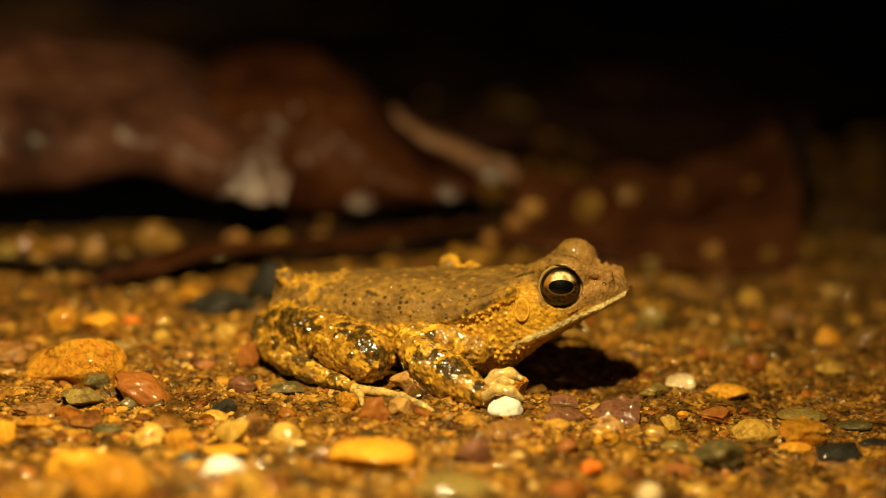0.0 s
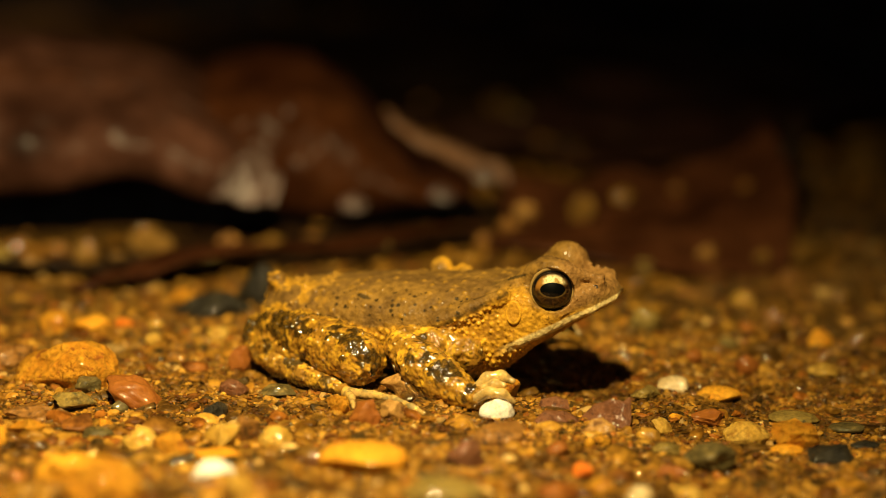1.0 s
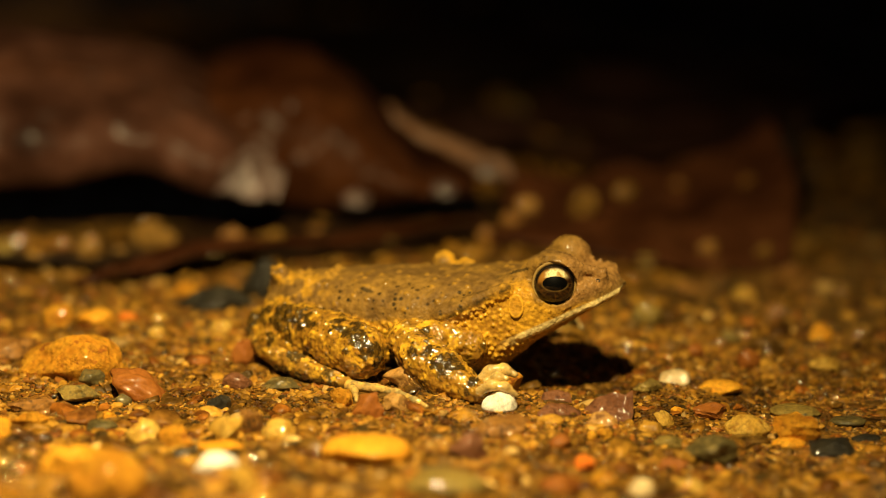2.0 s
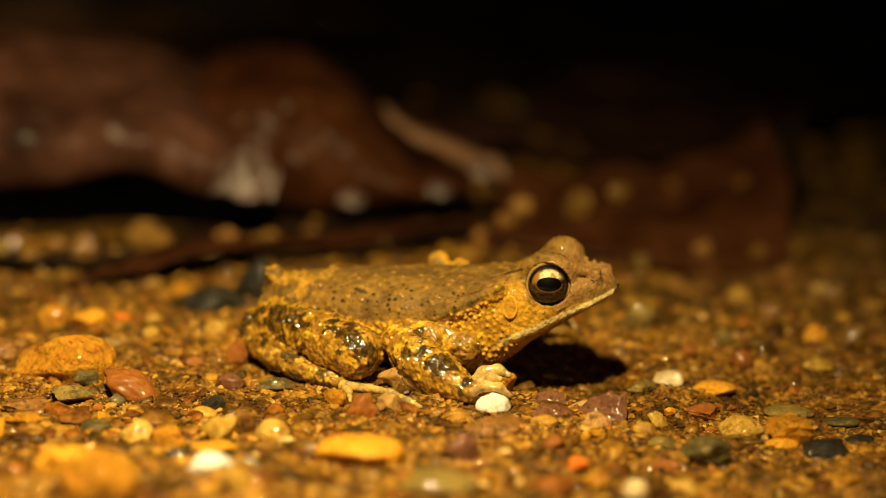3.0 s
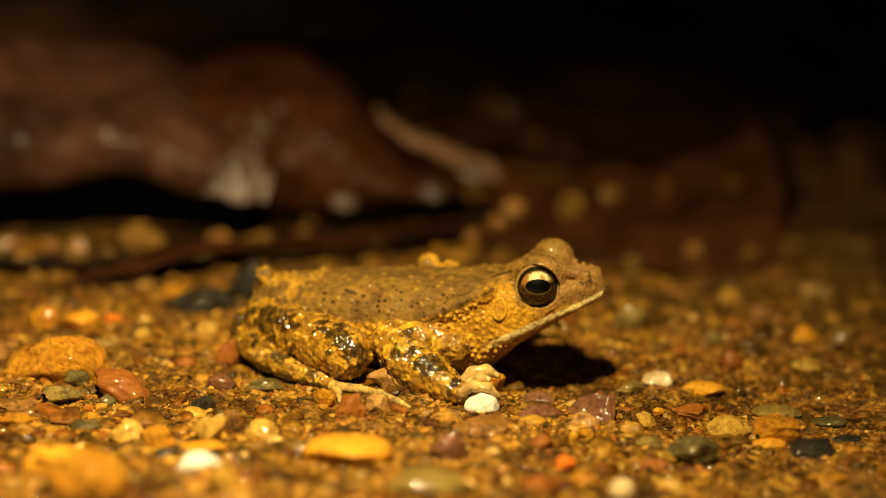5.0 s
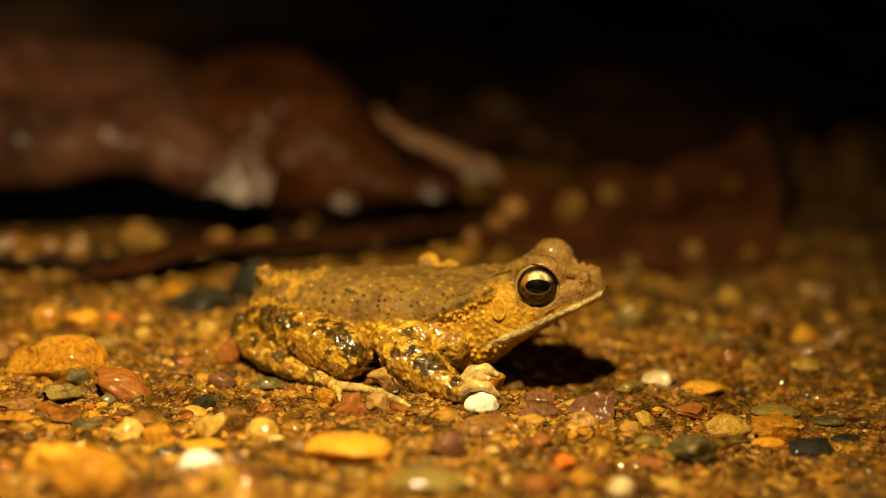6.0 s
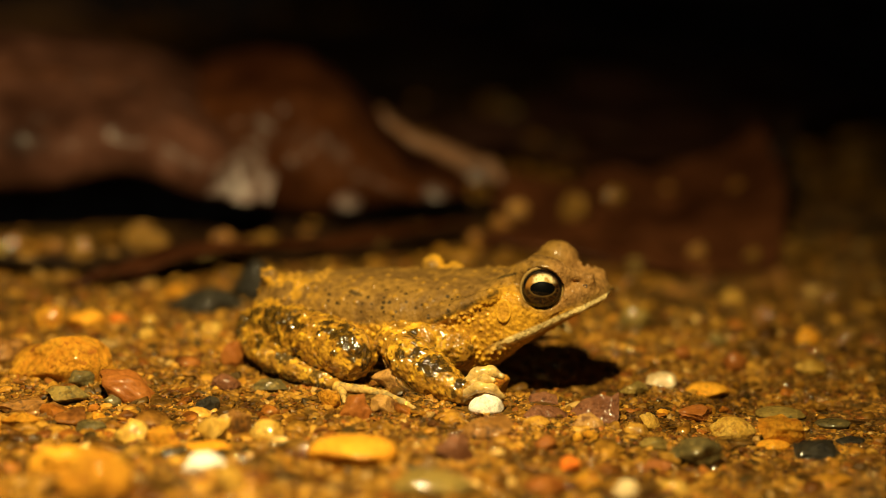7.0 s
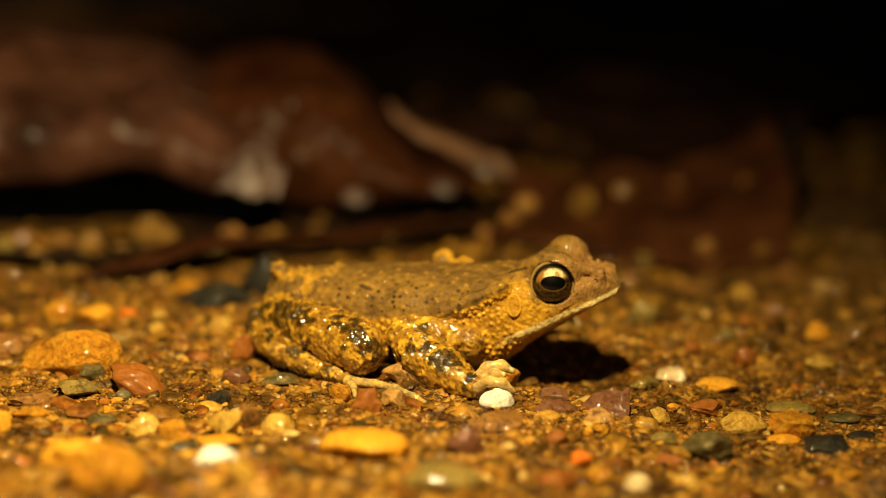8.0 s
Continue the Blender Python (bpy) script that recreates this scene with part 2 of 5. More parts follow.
MAT = {
    "ground": ground_material(),
    "gravel": gravel_material("mixed_gravel", "island"),
    "pebble": gravel_material("mixed_pebble", "object", 7.0, 1.6, 0.0003),
    "ochre": stone_material("ochre_stone", (0.58, 0.225, 0.012), (0.68, 0.32, 0.022), (0.38, 0.12, 0.012), grain=900.0, rough=0.6, coat=0.4, relief=0.0022, fleck=0.6),
    "orange": stone_material("orange_stone", (0.70, 0.29, 0.016), (0.76, 0.37, 0.028), coat=0.25, rough=0.55),
    "red": stone_material("red_stone", (0.24, 0.074, 0.012), (0.30, 0.105, 0.018), relief=0.0002, fleck=0.4, coat=0.45, ripple=0.9),
    "scarlet": stone_material("scarlet_stone", (0.70, 0.16, 0.012), (0.75, 0.24, 0.02)),
    "dark": stone_material("dark_olive_stone", (0.080, 0.062, 0.022), (0.14, 0.105, 0.036), (0.24, 0.17, 0.05), relief=0.0002),
    "black": stone_material("black_stone", (0.016, 0.014, 0.011), (0.040, 0.034, 0.022), coat=0.5),
    "olive": stone_material("olive_stone", (0.22, 0.15, 0.035), (0.34, 0.23, 0.05), (0.12, 0.10, 0.04)),
    "yellow": stone_material("yellow_stone", (0.54, 0.30, 0.036), (0.64, 0.40, 0.075), (0.36, 0.18, 0.026)),
    "cream": stone_material("cream_stone", (0.86, 0.80, 0.66), (0.90, 0.87, 0.78), relief=0.0001),
    "brown": stone_material("brown_stone", (0.20, 0.085, 0.018), (0.32, 0.15, 0.032), (0.10, 0.05, 0.016), relief=0.00025),
    "tan": stone_material("tan_stone", (0.20, 0.100, 0.016), (0.31, 0.165, 0.030), (0.10, 0.055, 0.012)),
    "straw": stone_material("straw_stone", (0.58, 0.42, 0.20), (0.70, 0.55, 0.30), (0.42, 0.27, 0.10), relief=0.0002),
    "buff": stone_material("buff_stone", (0.38, 0.19, 0.045), (0.50, 0.275, 0.075), (0.20, 0.09, 0.025), relief=0.0003, fleck=0.6),
    "maroon": stone_material("maroon_stone", (0.15, 0.058, 0.024), (0.23, 0.095, 0.042), (0.085, 0.034, 0.016), rough=0.3, coat=0.4, relief=0.0006, fleck=0.5, ripple=0.5),
    "leaf": leaf_material("brown_leaf", (0.018, 0.0066, 0.004), (0.098, 0.042, 0.026), 0.08),
    "leaf_red": leaf_material("red_brown_leaf", (0.034, 0.010, 0.003), (0.070, 0.023, 0.007), 0.08),
    "leaf_russet": leaf_material("russet_leaf", (0.048, 0.015, 0.005), (0.098, 0.034, 0.012), 0.10),
    "leaf_rolled": leaf_material("dull_tan_leaf", (0.12, 0.052, 0.022), (0.24, 0.125, 0.062), 0.35),
    "leaf_pale": leaf_material("pale_leaf", (0.24, 0.11, 0.045), (0.36, 0.19, 0.09), 0.5),
    "leaf_wet": leaf_material("wet_pale_leaf", (0.045, 0.026, 0.020), (0.15, 0.095, 0.078), 1.0, 0.14),
    # litter tone, also used for the pieces that stand for shade
    "litter": leaf_material("litter_and_shade_leaf", (0.010, 0.0055, 0.0025), (0.034, 0.017, 0.007), 0.06),
    "skin": skin_material("toad_back_skin", 0.30, 0.18),
    "wet_skin": skin_material("toad_leg_skin", 1.0, 0.19, 1300.0, 0.00022),
    "digit": skin_material("toad_digit_skin", 0.7, 0.17, 1500.0, 0.0001),
    "water": water_material(),
}


# ---- mesh helpers ----
def crease(me, limit):
    """Keep edges sharper than the limit (radians) as hard edges."""
    bm = bmesh.new()
    bm.from_mesh(me)
    for e in bm.edges:
        if len(e.link_faces) == 2 and e.calc_face_angle() > limit:
            e.smooth = False
    bm.to_mesh(me)
    bm.free()


def mesh_object(name, verts, faces, mat, parent=None, label="", shade=True, creased=0.0):
    me = bpy.data.meshes.new(name)
    me.from_pydata(verts.tolist() if hasattr(verts, "tolist") else verts, [], faces.tolist() if hasattr(faces, "tolist") else faces)
    if shade:
        me.polygons.foreach_set("use_smooth", [True] * len(me.polygons))
    me.materials.append(mat)
    me.update()
    if creased:
        crease(me, creased)
    ob = new(name, me)
    if parent:
        ob.parent = parent
    return tagged(ob, label)


def ico(level):
    bm = bmesh.new()
    bmesh.ops.create_icosphere(bm, subdivisions=level, radius=1.0)
    v = np.array([p.co[:] for p in bm.verts])
    f = np.array([[q.index for q in p.verts] for p in bm.faces])
    bm.free()
    return v, f


ICO = {k: ico(k) for k in (1, 2, 3, 4)}


def pebble_shape(level, seed, style):
    """A unit pebble, about 1 across in each direction: rounded, angular, flat or a shell chip."""
    rng = np.random.RandomState(seed)
    v, f = ICO[level]
    v = v.copy()
    cuts = {"round": 5, "flat": 3, "angular": 15, "shell": 4, "lumpy": 9}[style]
    for k in range(cuts):
        n = rng.normal(size=3)
        n /= np.linalg.norm(n)
        lim = rng.uniform(0.62, 0.9) if style != "angular" else rng.uniform(0.5, 0.85)
        over = v @ n - lim
        soft = 0.25 if style != "angular" else 0.04
        v -= np.outer(np.where(over > 0, over * (1 - soft), 0), n)
    rough = {"round": 0.13, "flat": 0.08, "angular": 0.16, "shell": 0.05, "lumpy": 0.20}[style]
    v *= (1 + rough * fbm(v * 1.3 + seed * 7.1, 2, seed) + rough * 0.4 * fbm(v * 5.0 + seed, 3, seed + 3))[:, None]
    if style == "lumpy":
        v[:, 2] *= 1 - 0.40 * np.abs(v[:, 0] - 0.12) ** 1.3
        v[:, 1] *= 1 - 0.25 * np.abs(v[:, 0]) ** 1.5
    if style == "shell":
        up = v[:, 2] > 0
        v[:, 2] = np.where(up, v[:, 2] * (1 - 0.22 * np.abs(v[:, 0])), v[:, 2] * 0.4)
    lo, hi = v.min(0), v.max(0)
    v = (v - (lo + hi) / 2) / (hi - lo)
    return v, f


# ---- the ground ----
def ground_height(x, y):
    p = np.stack([x, y, 0 * x], 1)
    near = np.exp(-((x / 0.3) ** 2 + ((y - 0.05) / 0.4) ** 2))
    z = near * (0.0011 * fbm(p * 38, 3, 5) + 0.00035 * fbm(p * 260, 3, 9))
    # the bank falls away into the shallows on one side and swells a little towards the lens on the other
    z = z - 0.0040 * smooth(x, 0.010, 0.060) * (1 - smooth(y, 0.24, 0.34))
    z = z + 0.0030 * smooth(-y, 0.030, 0.075) * (1 - smooth(x, -0.025, 0.030))
    # hollow added under the toad's chin so that the head's shadow reaches lower
    z = z - 0.0024 * np.exp(-((x - 0.020) / 0.012) ** 4 - ((y - 0.011) / 0.014) ** 4)
    return z + 0.05 * smooth(np.hypot(x, y - 0.05), 0.8, 3.0) * (1 + 0.5 * fbm(p * 2, 2, 3))


def stretched(lo, hi, step, far):
    inner = np.arange(lo, hi, step)
    out, d, s = [], step, step
    while d < far:
        s *= 1.22
        d += s
        out.append(d)
    out = np.array(out)
    return np.concatenate([lo - out[::-1], inner, inner[-1] + out])


gx, gy = stretched(-0.13, 0.13, 0.0009, 60.0), stretched(-0.085, 0.30, 0.0011, 60.0)
GX, GY = np.meshgrid(gx, gy)
gv = np.stack([GX.ravel(), GY.ravel(), ground_height(GX.ravel(), GY.ravel())], 1)
gi = np.arange(len(gv)).reshape(GX.shape)
gf = np.stack([gi[:-1, :-1], gi[:-1, 1:], gi[1:, 1:], gi[1:, :-1]], -1).reshape(-1, 4)
ground = mesh_object("ground", gv, gf, MAT["ground"])
tagged(ground, "wet brown silt and sand of a stream bank", "ground", kind="structure")


def ground_at(x, y):
    return float(ground_height(np.array([x]), np.array([y]))[0])


# ---- dead leaves ----
def sheet(name, xyz, mat, thick, label):
    """A curled blade from a grid of places (rows, columns, 3), with thickness."""
    n, m, _ = xyz.shape
    v = xyz.reshape(-1, 3)
    i = np.arange(n * m).reshape(n, m)
    f = np.stack([i[:-1, :-1], i[:-1, 1:], i[1:, 1:], i[1:, :-1]], -1).reshape(-1, 4)
    root = new(name)
    root.location = (float(v[:, 0].mean()), float(v[:, 1].mean()), ground_at(v[:, 0].mean(), v[:, 1].mean()))
    blade = mesh_object("blade", v - np.array(root.location), f, mat, root)
    mod = blade.modifiers.new("thickness", "SOLIDIFY")
    mod.thickness, mod.offset = thick, 0
    tagged(root, label, "leaf")
    return root


def rib(parent, line, r0, r1, mat):
    """A tapering midrib along a line of places."""
    line = np.asarray(line) - np.array(parent.location)
    t = np.gradient(line, axis=0)
    t /= np.linalg.norm(t, axis=1)[:, None]
    side = np.cross(t, (0, 0, 1.0))
    side /= np.linalg.norm(side, axis=1)[:, None]
    up = np.cross(side, t)
    k, n = 8, len(line)
    r = np.linspace(r0, r1, n)[:, None]
    ang = [2 * math.pi * j / k for j in range(k)]
    v = np.concatenate([line + r * (math.cos(a) * side + math.sin(a) * up) for a in ang])
    f = [(j * n + i, j * n + i + 1, ((j + 1) % k) * n + i + 1, ((j + 1) % k) * n + i) for j in range(k) for i in range(n - 1)]
    mesh_object("midrib", v, np.array(f), mat, parent)


def lobe(low, high, y_low, y_high, seed, knob=0.0, n=110, m=56):
    """One swelling of the curled leaf: its lower and upper edge as (x, z) in millimetres, the blade bulging between them and tucked under below."""
    s = np.linspace(0, 1, n)
    xl, xh = low[0][0] + (low[-1][0] - low[0][0]) * s, high[0][0] + (high[-1][0] - high[0][0]) * s
    zl, zh = (np.interp(x, [a for a, b in c], [b for a, b in c]) for x, c in ((xl, low), (xh, high)))
    soft = np.ones(7) / 7
    zl, zh = (np.convolve(np.pad(z, 3, mode="edge"), soft, "valid") for z in (zl, zh))
    t = np.linspace(0, 1.12, m)[:, None]
    arch = np.sin(np.clip(t, 0, 1.12) * math.pi / 2)
    x = xl + (xh - xl) * t
    z = zl + (zh - zl) * arch
    y = y_low + (y_high - y_low) * t ** 1.6 - 7.0 * np.sin(math.pi * np.clip(t / 0.75, 0, 1)) + 0 * x
    p = np.stack([x, y, z], -1)
    flat = p.reshape(-1, 3)
    bulge = (2.4 * fbm(flat * 0.055, 3, seed) + 1.1 * fbm(flat * 0.17, 3, seed + 5)).reshape(x.shape) * np.sin(math.pi * np.clip(t, 0, 1)) ** 0.5
    bulge = bulge + knob * np.exp(-((s - 0.93) / 0.07) ** 2 - ((t - 0.35) / 0.22) ** 2)
    return (p + bulge[..., None] * np.array((0.2, -0.9, 0.45))) * 0.001


def wet_flap(leaf, x0, width, z0, height, y0):
    """A small wet fold of the blade, cockled, that turns its face to the torch."""
    q = np.linspace(0, 1, 34)[:, None]
    a = np.linspace(0, 1, 26)[None, :]
    x = x0 + width * q + 0.10 * width * np.sin(2.2 * a)
    y = y0 + 0.9 * height * a ** 1.5 - 0.08 * height * np.sin(math.pi * q) + 0.10 * height * np.sin(7 * q + 4 * a)
    z = z0 + height * a * (0.75 + 0.25 * np.sin(math.pi * q)) - 0.25 * height * q ** 2 + 0.08 * height * np.sin(9 * q - 3 * a)
    grid = np.stack([(x + 0 * a).ravel() * 420, z.ravel() * 420, 0 * z.ravel()], 1)
    y = y + 0.16 * height * fbm(grid, 2, 91).reshape(z.shape)
    flap = np.stack([x + 0 * a, y, z], -1) - np.array(leaf.location)
    i = np.arange(34 * 26).reshape(34, 26)
    f = np.stack([i[:-1, :-1], i[:-1, 1:], i[1:, 1:], i[1:, :-1]], -1).reshape(-1, 4)
    ob = mesh_object("curled_flap", flap.reshape(-1, 3), f, MAT["leaf_wet"], leaf, "pale wet flap folded forward, shaped to carry a glint")
    mod = ob.modifiers.new("thickness", "SOLIDIFY")
    mod.thickness = 0.0005


def big_leaf():
    """A broad curled leaf, its front edge lifted off the gravel, its blade arched in two swells."""
    left_low = [(-118.8, 9.6), (-90.0, 11.0), (-76.2, 11.4), (-63.6, 14.6), (-57.0, 14.0), (-50.0, 10.4), (-41.9, 8.6), (-32.1, 7.6)]
    left_high = [(-127.3, 41.0), (-96.6, 38.3), (-84.3, 37.2), (-72.1, 35.4), (-59.8, 32.8), (-50.0, 28.5), (-43.9, 21.0), (-37.8, 12.2), (-34.8, 7.0)]
    right_low = [(-50.4, 8.3), (-33.8, 3.6), (-21.9, 2.8), (-10.0, 3.9), (1.9, 5.9), (7.8, 7.9)]
    right_high = [(-53.0, 28.6), (-48.0, 31.2), (-39.2, 33.5), (-28.0, 32.6), (-18.0, 25.1), (-10.5, 16.9), (-3.0, 10.5), (8.3, 8.1)]
    p = lobe(left_low, left_high, 116, 160, 21, 3.2)
    leaf = sheet("dead_leaf", p, MAT["leaf"], 0.0007, "large curled dark brown dead leaf resting on the gravel")
    rib(leaf, p[30, ::6] + np.array((0, -0.0003, 0.0003)), 0.0009, 0.0004, MAT["leaf_red"])
    second = lobe(right_low, right_high, 132, 166, 27)
    n, m = second.shape[:2]
    i = np.arange(n * m).reshape(n, m)
    f = np.stack([i[:-1, :-1], i[:-1, 1:], i[1:, 1:], i[1:, :-1]], -1).reshape(-1, 4)
    ob = mesh_object("folded_blade", second.reshape(-1, 3) - np.array(leaf.location), f, MAT["leaf_red"], leaf, "dark red-brown folded half of the blade")
    mod = ob.modifiers.new("thickness", "SOLIDIFY")
    mod.thickness = 0.0007
    # the edge rolled back towards the tip, paler underside showing
    q = np.linspace(0, 1, 40)[:, None]
    a = np.linspace(0, 1, 14)[None, :]
    bx = -0.0112 + 0.0240 * q + (0.0010 + 0.0016 * q) * a
    by = 0.150 - 0.012 * q + 0.003 * np.cos(3 * a) + 0 * q
    bz = 0.0225 - 0.0112 * q ** 0.75 + 0.0024 * np.sin(math.pi * a) * (0.7 + 0.5 * q) - 0.0030 * a
    roll = np.stack([bx, by + 0 * bx, bz], -1)
    roll = roll + (0.0006 * fbm(roll.reshape(-1, 3) * 240, 2, 8)).reshape(bx.shape)[..., None] - np.array(leaf.location)
    n, m = 40, 14
    i = np.arange(n * m).reshape(n, m)
    f = np.stack([i[:-1, :-1], i[:-1, 1:], i[1:, 1:], i[1:, :-1]], -1).reshape(-1, 4)
    edge = mesh_object("rolled_edge", roll.reshape(-1, 3), f, MAT["leaf_rolled"], leaf, "paler rolled leaf edge")
    mod = edge.modifiers.new("thickness", "SOLIDIFY")
    mod.thickness = 0.0006
    # wet tip folded forward, and three flaps added along the lower edge for glints
    wet_flap(leaf, -0.0448, 0.0125, 0.0108, 0.0078, 0.1085)
    wet_flap(leaf, -0.0200, 0.0050, 0.0052, 0.0024, 0.1262)
    wet_flap(leaf, -0.0014, 0.0044, 0.0070, 0.0022, 0.1275)
    wet_flap(leaf, 0.0078, 0.0044, 0.0100, 0.0024, 0.1330)
    # the stalk that bears it on the ground behind
    line = [(-0.10 + 0.01 * k, 0.160 + 0.003 * k, max(0.031 - 0.0042 * k, 0.0008)) for k in range(9)]
    rib(leaf, line, 0.0016, 0.0010, MAT["leaf_red"])
    return leaf


def strip_leaf(name, a, b, width, lift, mat, label, curl=0.4, seed=1, arc=0.06):
    """A narrow dry leaf from a to b, arched across, its ends on the ground."""
    s = np.linspace(0, 1, 70)[None, :]
    t = np.linspace(-1, 1, 14)[:, None]
    a, b = np.array(a), np.array(b)
    d = (b - a) / np.linalg.norm(b - a)
    n = np.array((-d[1], d[0]))
    w = width * 0.5 * np.sin(math.pi * np.clip(s * 0.94 + 0.04, 0, 1)) ** 0.5
    bend = arc * np.linalg.norm(b - a) * np.sin(math.pi * s + 0.5 * seed)
    x = a[0] + (b[0] - a[0]) * s + n[0] * (t * w + bend)
    y = a[1] + (b[1] - a[1]) * s + n[1] * (t * w + bend)
    flat = np.stack([x.ravel(), y.ravel(), 0 * x.ravel()], 1)
    base = ground_height(flat[:, 0], flat[:, 1]).reshape(x.shape)
    z = base + 0.0006 + lift * np.sin(math.pi * s) * (0.6 + 0.4 * np.sin(6 * s + seed)) + curl * np.abs(t) ** 2 * w * 0.6
    z = z + (0.0004 * fbm(flat * 150, 2, seed)).reshape(x.shape)
    leaf = sheet(name, np.stack([x, y, z], -1), mat, 0.0006, label)
    mid = np.stack([x[7], y[7], z[7] + 0.0003], -1)
    rib(leaf, mid[::4], 0.0007, 0.0003, mat)
    return leaf


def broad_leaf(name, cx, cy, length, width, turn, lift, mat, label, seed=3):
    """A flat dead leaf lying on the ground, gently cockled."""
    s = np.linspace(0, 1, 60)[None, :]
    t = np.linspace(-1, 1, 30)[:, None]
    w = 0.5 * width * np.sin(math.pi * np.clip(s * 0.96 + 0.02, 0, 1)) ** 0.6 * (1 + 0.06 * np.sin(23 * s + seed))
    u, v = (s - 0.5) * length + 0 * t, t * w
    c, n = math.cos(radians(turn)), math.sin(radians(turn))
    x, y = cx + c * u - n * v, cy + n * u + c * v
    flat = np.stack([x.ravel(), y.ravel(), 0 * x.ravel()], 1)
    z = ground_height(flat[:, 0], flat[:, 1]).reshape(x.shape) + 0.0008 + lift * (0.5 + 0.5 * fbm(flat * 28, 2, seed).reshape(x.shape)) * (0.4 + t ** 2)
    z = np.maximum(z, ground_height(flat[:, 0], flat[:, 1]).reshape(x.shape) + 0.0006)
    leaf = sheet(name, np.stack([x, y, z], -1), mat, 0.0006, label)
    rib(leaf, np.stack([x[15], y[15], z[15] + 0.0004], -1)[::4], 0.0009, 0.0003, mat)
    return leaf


def propped(s, t):
    """A place on the propped leaf, s across and t from its lower edge upwards."""
    s, t = np.broadcast_arrays(np.asarray(s, float), np.asarray(t, float))
    low = smooth(s, 0.25, 0.6)
    x = 0.010 + 0.060 * s + 0.004 * np.sin(3.0 * t) + 0.003 * t * s
    y = 0.104 + 0.062 * t * (0.75 + 0.25 * low) - 0.006 * np.sin(math.pi * s)
    flat = np.stack([x.ravel() * 55, y.ravel() * 55, 0 * x.ravel()], 1)
    z = 0.0012 + t ** 1.25 * (0.0075 + 0.0085 * low - 0.0060 * np.exp(-((s - 0.58) / 0.13) ** 2)) + 0.005 * smooth(s, 0.86, 1.0) * t + (0.0016 * fbm(flat, 3, 33)).reshape(x.shape) * (0.3 + t)
    return np.stack([x, y, ground_height(x.ravel(), y.ravel()).reshape(x.shape) + np.maximum(z, 0.0006)], -1)


def propped_leaf():
    """A broad leaf propped up at the back, its face to the lens and one side curled upright."""
    p = propped(np.linspace(0, 1, 80)[None, :], np.linspace(0, 1, 50)[:, None])
    leaf = sheet("propped_leaf", p, MAT["leaf_russet"], 0.0006, "red-brown dead leaf propped up in the shallows, one side curled")
    rib(leaf, propped(np.linspace(0.05, 0.8, 16), np.linspace(0.10, 0.75, 16)) + np.array((0, -0.0004, 0.0004)), 0.0009, 0.0004, MAT["leaf_red"])
    return leaf


def gap_leaf():
    """Dark leaf on edge in the shallows, rolled lengthwise, added for a shaded gap."""
    a = np.linspace(-1, 1, 30)[None, :]
    t = np.linspace(0, 1, 44)[:, None]
    wide = 0.0050 * (1 - 0.55 * t) * (1 + 0.12 * np.sin(11 * t))
    x = 0.0765 + 0.0018 * t - 0.0012 * np.sin(4 * t) + wide * np.sin(1.25 * a)
    y = 0.1500 + 0.010 * t + 1.1 * wide * np.cos(1.25 * a)
    ground_z = ground_at(0.0765, 0.150)
    z = ground_z + 0.0004 + 0.0215 * t + 0.0012 * np.sin(3 * a) * t
    p = np.stack([x, y + 0 * x, z + 0 * x], -1)
    leaf = sheet("curled_leaf", p, MAT["litter"], 0.0006, "dark curled blade added for a shaded gap in the shallows")
    rib(leaf, p[::4, 15] + np.array((0, 0.0003, 0)), 0.0008, 0.0003, MAT["litter"])
    return leaf


big_leaf()
strip_leaf("leaf_strip", (-0.068, 0.070), (0.012, 0.132), 0.010, 0.0062, MAT["leaf_red"], "narrow dark red-brown leaf lying across the gravel", 0.3, 1, -0.03)
# dark sheet added where the narrow leaf's shade falls
broad_leaf("black_leaf", -0.040, 0.104, 0.115, 0.034, 20, 0.0016, MAT["litter"], "dark leaf-shaped sheet standing for shade on the gravel", 7)
PROPPED = propped_leaf()
# leaf litter, laid out to darken the ground behind the big leaf
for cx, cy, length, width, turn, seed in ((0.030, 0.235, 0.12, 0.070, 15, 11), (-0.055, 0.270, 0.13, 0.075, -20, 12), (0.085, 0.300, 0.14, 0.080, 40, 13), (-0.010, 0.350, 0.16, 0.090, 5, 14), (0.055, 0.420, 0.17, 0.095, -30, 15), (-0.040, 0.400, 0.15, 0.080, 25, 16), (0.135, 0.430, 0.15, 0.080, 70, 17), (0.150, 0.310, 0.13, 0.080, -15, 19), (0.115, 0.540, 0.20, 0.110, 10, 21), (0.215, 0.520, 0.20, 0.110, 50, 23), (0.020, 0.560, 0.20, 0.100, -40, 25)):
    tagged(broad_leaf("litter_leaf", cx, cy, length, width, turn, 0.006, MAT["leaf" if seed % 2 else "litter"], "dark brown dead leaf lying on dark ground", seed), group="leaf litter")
branch = new("dead_branch")
branch.location = (-0.25, 0.50, ground_at(-0.25, 0.50))
rib(branch, [(-0.42 + 0.03 * k, 0.49 + 0.006 * math.sin(k), branch.location[2] + 0.0035 + 0.0012 * math.sin(2 * k)) for k in range(11)], 0.0050, 0.0032, MAT["leaf_pale"])
branch.children[0].name = "stem"
tagged(branch, "pale bare dead branch lying on leaf litter", "branch")
gap_leaf()

# ---- single stones ----
stone_spots = []


